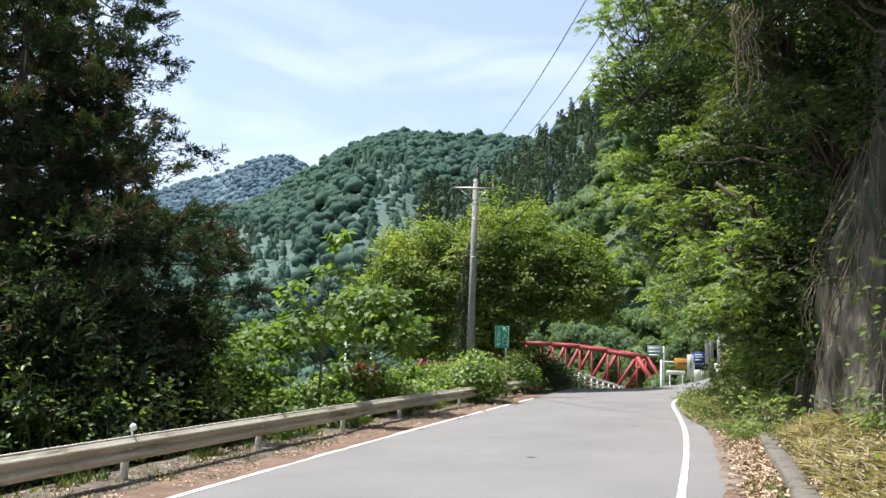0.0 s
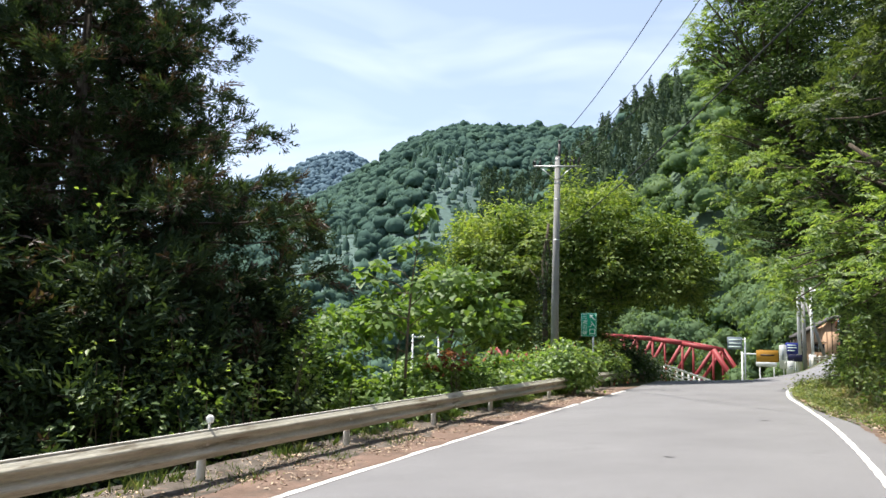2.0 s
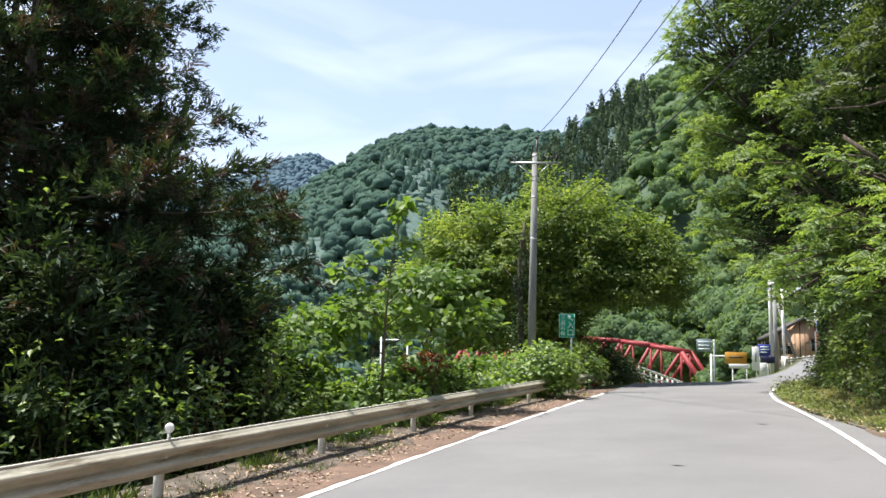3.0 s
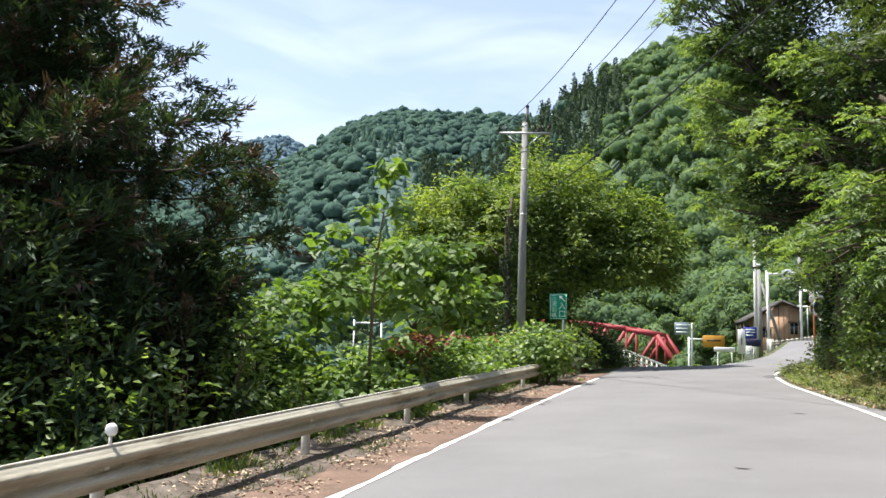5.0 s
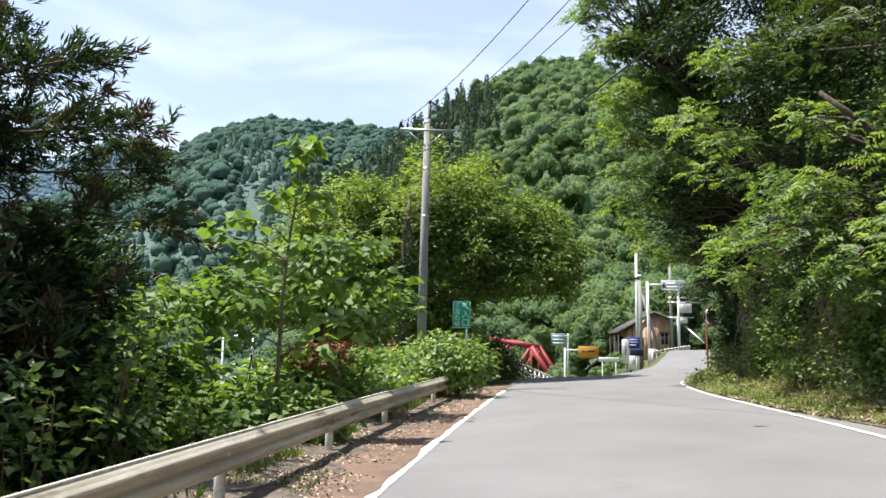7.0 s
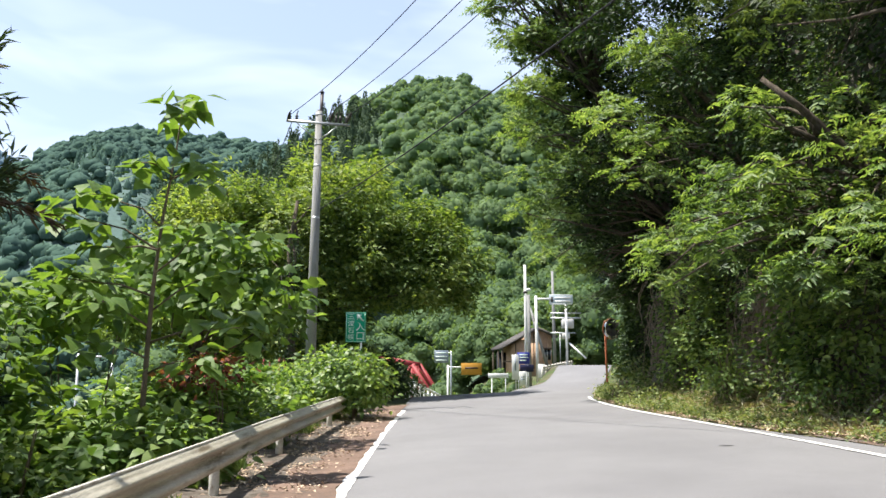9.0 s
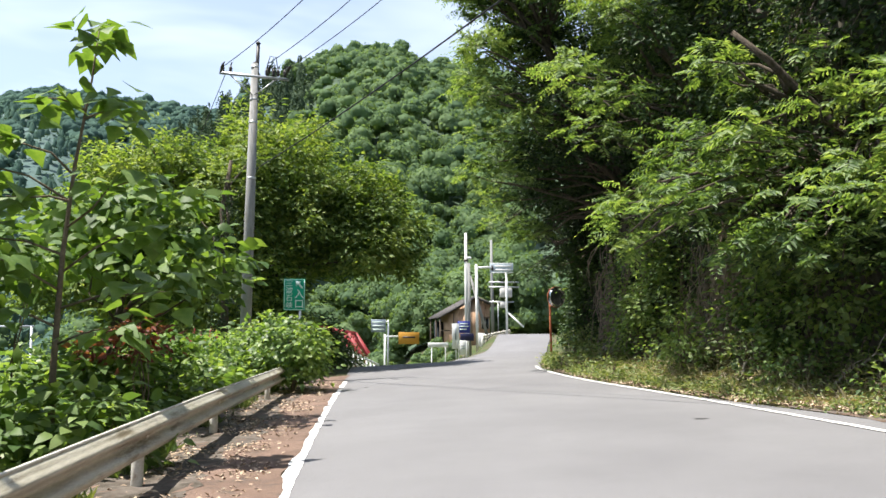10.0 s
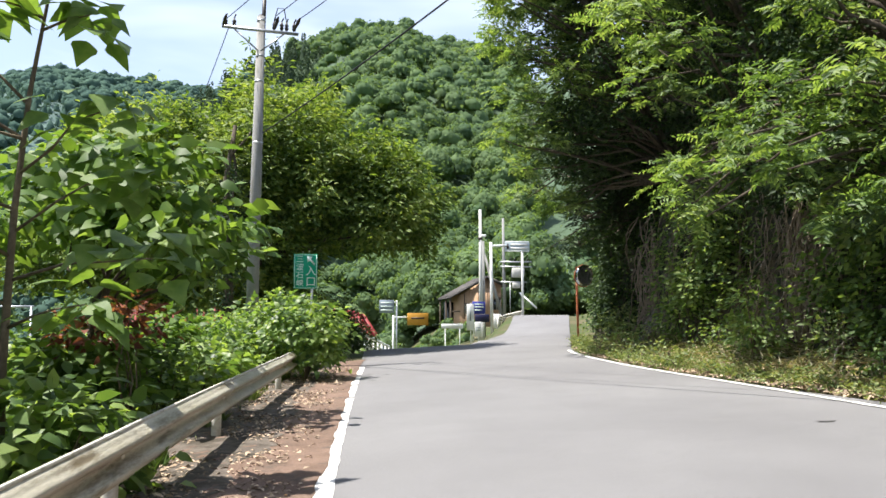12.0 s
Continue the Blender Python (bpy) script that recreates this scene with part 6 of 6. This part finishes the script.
for x, z, w, h in ((17.1, 5.2, 1.1, 0.85), (16.9, 4.05, 0.7, 0.5)):
    part("transformer", mesh_of("transformer", *box(x, 82.75, z, w, 0.6, h, 0, 0.06), WALL_PALE), fp2, "pale grey transformer box")
for x in (16.0, 16.4, 16.8, 17.2, 17.6, 18.0):
    part("insulator", mesh_of("insulator", *tube([(x, 82.8, 6.25), (x, 82.8, 6.42), (x + 0.05, 82.8, 6.6)], [0.06, 0.05, 0.02], 8), DARK_STEEL), fp2)
part("ladder_rail", mesh_of("ladder_rail", *bar((16.35, 82.7, 0.9), (16.35, 82.7, 4.3), 0.07), STEEL), fp2)
part("stay", mesh_of("stay", *bar((17.2, 82.6, 3.4), (18.4, 81.2, 2.0), 0.12), WHITE), fp2)

post_sign("notice_sign", [(8.5, 58.04, g(8.5, 58) - 0.3, 2.1, 0.035), (9.12, 58.04, g(9.1, 58) - 0.3, 2.1, 0.035)], (8.81, 58.0, 1.81, 0.76, 0.72), (BLUE, WHITE), "dark blue notice board with pale lettering bars", "sign", [(0, 0.2, 0.5, 0.07, LETTER), (0.02, 0.04, 0.55, 0.06, LETTER), (-0.04, -0.14, 0.42, 0.06, LETTER)])
post_sign("notice_sign", [(8.99, 57.94, g(9, 58) - 0.3, 1.25, 0.03)], (8.99, 57.9, 1.2, 0.84, 0.44), (material("navy_board", (0.02, 0.02, 0.06), (0.035, 0.035, 0.09), 2, 0.4, fine=20, bump=0.02), WHITE), "low dark navy board below the blue notice", "sign")
post_sign("banner_sign", [(8.3, 57.8, g(8.3, 57.8) - 0.3, 2.05, 0.03)], (8.27, 57.76, 1.26, 0.44, 1.5), (WHITE, WHITE), "upright white notice board at the junction", "sign", [(0, 0.2, 0.08, 0.8, SIGN_GREY)], 0.15)
post_sign("banner_sign", [(8.72, 57.7, g(8.7, 57.7) - 0.3, 1.0, 0.03)], (8.7, 57.66, 0.58, 0.4, 0.85), (WHITE, WHITE), "small white board standing below the blue notice", "sign", [(0, 0.1, 0.22, 0.05, SIGN_GREY), (0, -0.05, 0.22, 0.05, SIGN_GREY)])
post_sign("banner_sign", [(6.9, 58.4, g(6.9, 58.4) - 0.5, 0.7, 0.03), (7.75, 58.4, g(7.7, 58.4) - 0.5, 0.75, 0.03)], (7.3, 58.36, 0.74, 1.25, 0.28), (WHITE, WHITE), "low horizontal white board on two thin legs", "sign")
post_sign("marker_post", [(10.1, 59.0, g(10.1, 59) - 0.2, 1.35, 0.04)], (10.1, 58.96, 1.02, 0.44, 0.85), (WHITE, WHITE), "white marker board at the start of the far rail", "sign")
post_sign("route_sign", [(6.66, 90.0, -5.0, 2.8, 0.08)], (5.67, 89.92, 2.2, 1.44, 1.27), (SIGN_GREY, STEEL), "blue-grey route board on a steel post", "sign", [(0, 0.36, 1.15, 0.12, LETTER), (0, 0.0, 1.15, 0.12, LETTER), (0, -0.36, 1.15, 0.12, LETTER)])
part("arm", mesh_of("arm", *bar((6.3, 89.97, 2.6), (6.7, 89.97, 2.6), 0.1), STEEL), bpy.data.objects["route_sign"])
ys = thing("arrow_sign", (6.3, 90.6, -5.0), "orange board on a white cantilever frame", "sign")
part("post", mesh_of("post", *tube([(6.38, 90.6, -5.0), (6.38, 90.6, 1.35)], 0.1, 10), WHITE, True), ys)
part("arm", mesh_of("arm", *tube([(6.38, 90.6, 1.15), (8.0, 90.6, 1.15)], 0.07, 8), WHITE, True), ys)
pn = part("panel", mesh_of("panel", *box(8.8, 90.55, 0.96, 2.1, 0.06, 1.2, 0, 0.01), ORANGE), ys)
part("marking", mesh_of("marking", *box(8.8, 90.51, 1.05, 1.3, 0.012, 0.16), DARK_STEEL), pn)

# far rail along the climbing lane
fr = thing("guardrail", (10.5, 56.0, 0.4), "low weathered guardrail beside the climbing lane", "guardrail")
FR = [(10.15 + 0.31 * (y - 58.5), y, 1.24 + 0.02 * (y - 58.5)) for y in np.arange(58.5, 81.5, 2.0)]
for a, b in zip(FR, FR[1:]):
    for dz in (0, -0.15):
        part("beam", mesh_of("beam", *bar((a[0], a[1], a[2] + dz), (b[0], b[1], b[2] + dz), 0.07, 0.12), RAIL_PAINT), fr)
for a in FR:
    part("post", mesh_of("post", *tube([(a[0] - 0.1, a[1], min(a[2] - 0.9, g(a[0] - 0.1, a[1]) - 0.2)), (a[0] - 0.1, a[1], a[2] + 0.1)], 0.06, 8), POST_PAINT), fr)


# ---- traffic mirror ----
def traffic_mirror():
    x, y = 9.82, 42.4
    z0 = g(x, y)
    t = thing("traffic_mirror", (x, y, z0), "round traffic mirror on an orange post at the bend", "traffic mirror")
    part("post", mesh_of("post", *tube([(x - 0.08, y, z0 - 0.2), (x - 0.12, y, 3.25)], 0.045, 12), ORANGE_POST, True), t)
    d = Vector((0.3, -0.95, -0.08)).normalized()
    c = Vector((x + 0.12, y - 0.14, 2.9))
    hood = part("housing", mesh_of("housing", *tube([tuple(c - d * 0.10), tuple(c - d * 0.06), tuple(c), tuple(c + d * 0.02)], [0.26, 0.41, 0.44, 0.425], 28), ORANGE_POST, True), t, "orange rim and back")
    m = bpy.data.materials.new("mirror_glass")
    m.use_nodes = True
    b = m.node_tree.nodes["Principled BSDF"]
    b.inputs["Base Color"].default_value, b.inputs["Metallic"].default_value, b.inputs["Roughness"].default_value = (0.6, 0.62, 0.64, 1), 1.0, 0.08
    part("mirror", mesh_of("mirror", *tube([tuple(c + d * 0.022), tuple(c + d * 0.05), tuple(c + d * 0.065)], [0.415, 0.27, 0.02], 28), m, True), hood, "convex mirror")
    part("clamp", mesh_of("clamp", *box(x - 0.05, y - 0.03, 2.83, 0.2, 0.14, 0.08), DARK_STEEL), t)


traffic_mirror()


# ---- house by the lane ----
def house():
    x0, x1, y0, y1, zg = 12.0, 15.9, 84.4, 91.0, -1.2
    left, ridge_at, right = (x0, 3.15), (14.5, 4.75), (x1, 4.1)
    t = thing("house", ((x0 + x1) / 2, (y0 + y1) / 2, zg), "small brown timber house with a dark tiled roof", "house")
    prof = [(x0, zg), (x1, zg), right, ridge_at, left]
    vs = np.array([(x, y, z) for y in (y0, y1) for x, z in prof])
    fs = [(0, 1, 2), (0, 2, 3), (0, 3, 4), (5, 7, 6), (5, 8, 7), (5, 9, 8)]
    for j in range(5):
        k = (j + 1) % 5
        fs += [(j, j + 5, k + 5), (j, k + 5, k)]
    part("wall", mesh_of("wall", vs, np.array(fs), WOOD_WALL), t, "warm brown boarded wall")
    for k in range(1, 9):
        x = x0 + (x1 - x0) * k / 9
        top = float(np.interp(x, (x0, 14.5, x1), (3.1, 4.7, 4.05)))
        part("batten", mesh_of("batten", *box(x, y0 - 0.02, (1.0 + top) / 2, 0.07, 0.05, top - 1.0), BARK if k in (1, 5) else WOOD_WALL), t)
    for a, b in (((10.95, 2.85), (14.5, 4.8)), ((16.4, 3.95), (14.5, 4.8))):
        v = [(a[0], y0 - 0.6, a[1]), (b[0], y0 - 0.6, b[1]), (b[0], y1 + 0.6, b[1]), (a[0], y1 + 0.6, a[1])]
        vv = np.array(v + [(p[0], p[1], p[2] + 0.14) for p in v])
        ff = np.array([(0, 1, 2), (0, 2, 3), (4, 6, 5), (4, 7, 6), (0, 4, 5), (0, 5, 1), (1, 5, 6), (1, 6, 2), (2, 6, 7), (2, 7, 3), (3, 7, 4), (3, 4, 0)])
        rf = part("roof", mesh_of("roof", vv, ff, ROOF), t, "dark tiled roof slope")
        for k in range(14):
            yk = y0 - 0.5 + k * (y1 - y0 + 1.0) / 13
            part("tile_rib", mesh_of("tile_rib", *tube([(a[0], yk, a[1] + 0.15), (b[0], yk, b[1] + 0.15)], 0.045, 5), ROOF), rf)
    for px, pz, pw, ph in ((15.45, 2.35, 0.7, 1.0), (13.0, 1.9, 1.0, 0.8)):
        wn = part("window", mesh_of("window", *box(px, y0 - 0.02, pz, pw, 0.05, ph), DARK_GLASS), t)
        for q in (-pw / 2, 0, pw / 2):
            part("frame", mesh_of("frame", *box(px + q, y0 - 0.05, pz, 0.06, 0.04, ph + 0.06), WALL_PALE), wn)
        part("hood", mesh_of("hood", *box(px, y0 - 0.2, pz + ph / 2 + 0.1, pw + 0.3, 0.4, 0.06), ROOF), wn)
    # open lean-to on the low side
    for y in (y0 - 0.3, y0 + 2.5, y1):
        part("porch_post", mesh_of("porch_post", *bar((11.1, y, zg - 0.3), (11.1, y, 2.9), 0.14), BARK), t)
    for z in (0.6, 1.7):
        part("porch_rail", mesh_of("porch_rail", *bar((11.1, y0 - 0.3, z), (12.0, y0 - 0.3, z), 0.1), BARK), t)
    # Sheet in the dark window colour stands for shade under the lean-to.
    part("porch_shade_sheet", mesh_of("porch_shade_sheet", *box(11.5, y0 + 3.4, 0.7, 0.9, 0.1, 3.8), DARK_GLASS), t, "dark sheet standing for the shade under the lean-to")


house()


# ---- frame and shed on the valley floor ----
goal = thing("steel_frame", (-27.0, 85, float(land_z(-27.0, 85))), "pale steel frame standing on the valley floor", "frame")
for x in (-28.3, -25.2):
    part("post", mesh_of("post", *tube([(x, 85, float(land_z(x, 85)) - 0.3), (x, 85, 2.4 if x < -27 else 2.1)], 0.11, 8), STEEL, True), goal)
part("beam", mesh_of("beam", *tube([(-28.5, 85, 2.1), (-25.0, 85, 2.1)], 0.1, 8), STEEL, True), goal)


# ---- dry vine hanging from the bank trees, tar spots on the road ----
def hanging_vine(x, y, z0, z1, seed, n):
    rng = np.random.default_rng(seed)
    t = thing("hanging_vine", (x, y, z1), "pale dry vine hanging from the overhanging trees", "vine")
    for k in range(n):
        a, dz = rng.normal(size=2) * 0.09, rng.uniform(0.6, 1.0)
        p = [(x + a[0] + 0.05 * rng.normal() + 0.06 * math.sin(q * 7 + k), y + a[1] + 0.05 * rng.normal(), z0 + (z1 - z0) * q * dz) for q in np.linspace(0, 1, 9)]
        part("strand", mesh_of("strand", *tube(p, list(np.linspace(0.014, 0.005, 9)), 5, False), DRY_STEM, True), t)


def fallen_branch(a, b, seed, label):
    rng = np.random.default_rng(seed)
    a, b = (a[0], a[1], float(land_z(a[0], a[1])) - 0.02), b
    t = thing("fallen_branch", a, label, "branch")
    main = limb_path(rng, a, b, 0.1, 7)
    part("branch", mesh_of("branch", *tube(main, list(np.linspace(0.028, 0.008, 7)), 6), PALE_STEM, True), t)
    for k in (2, 3, 4, 5):
        p = np.array(main[k])
        e = p + (np.array(b) - np.array(a)) * rng.uniform(0.15, 0.3) + rng.normal(size=3) * [0.12, 0.22, 0.12]
        part("twig", mesh_of("twig", *tube(limb_path(rng, p, e, 0.12, 4), [0.011, 0.009, 0.006, 0.003], 5), PALE_STEM, True), t)


PALE_STEM = material("bleached_wood", (0.22, 0.19, 0.15), (0.4, 0.355, 0.29), 6, 0.9, fine=40, bump=0.4, stretch=(2, 2, 0.5))
for k, (a, b) in enumerate((((8.35, 21.6), (9.2, 20.6, 1.7)), ((8.2, 20.9), (9.25, 21.7, 1.5)), ((8.5, 22.6), (9.3, 22.0, 1.2)), ((8.0, 20.2), (8.9, 21.5, 0.75)), ((8.7, 19.6), (9.4, 20.0, 1.9)), ((8.3, 24.9), (9.2, 25.6, 1.3)))):
    fallen_branch(a, b, 90 + k, "bleached dry branch leaning against the rock's foot")


hanging_vine(7.5, 13.9, 7.6, 5.6, 71, 6)
hanging_vine(7.9, 15.5, 8.2, 6.4, 72, 5)
TAR = material("tar", (0.035, 0.034, 0.035), (0.06, 0.058, 0.058), 9, 0.8, fine=80, bump=0.3)
for x, y, r, k in ((5.65, 21.16, 0.13, 0), (4.08, 15.07, 0.1, 1)):
    n = 12
    vs = [(x, y, float(road_z(x, y)) + 0.008)] + [(x + r * (0.8 + 0.35 * math.sin(3 * q + k)) * math.cos(q), y + 0.6 * r * (0.8 + 0.3 * math.cos(2 * q + k)) * math.sin(q), float(road_z(x, y)) + 0.006) for q in np.linspace(0, 2 * math.pi, n, endpoint=False)]
    solid("tar_patch", mesh_of("tar_patch", np.array(vs), np.array([(0, 1 + j, 1 + (j + 1) % n) for j in range(n)]), TAR), "small dark tar patch on the asphalt", "road patch", kind="structure")
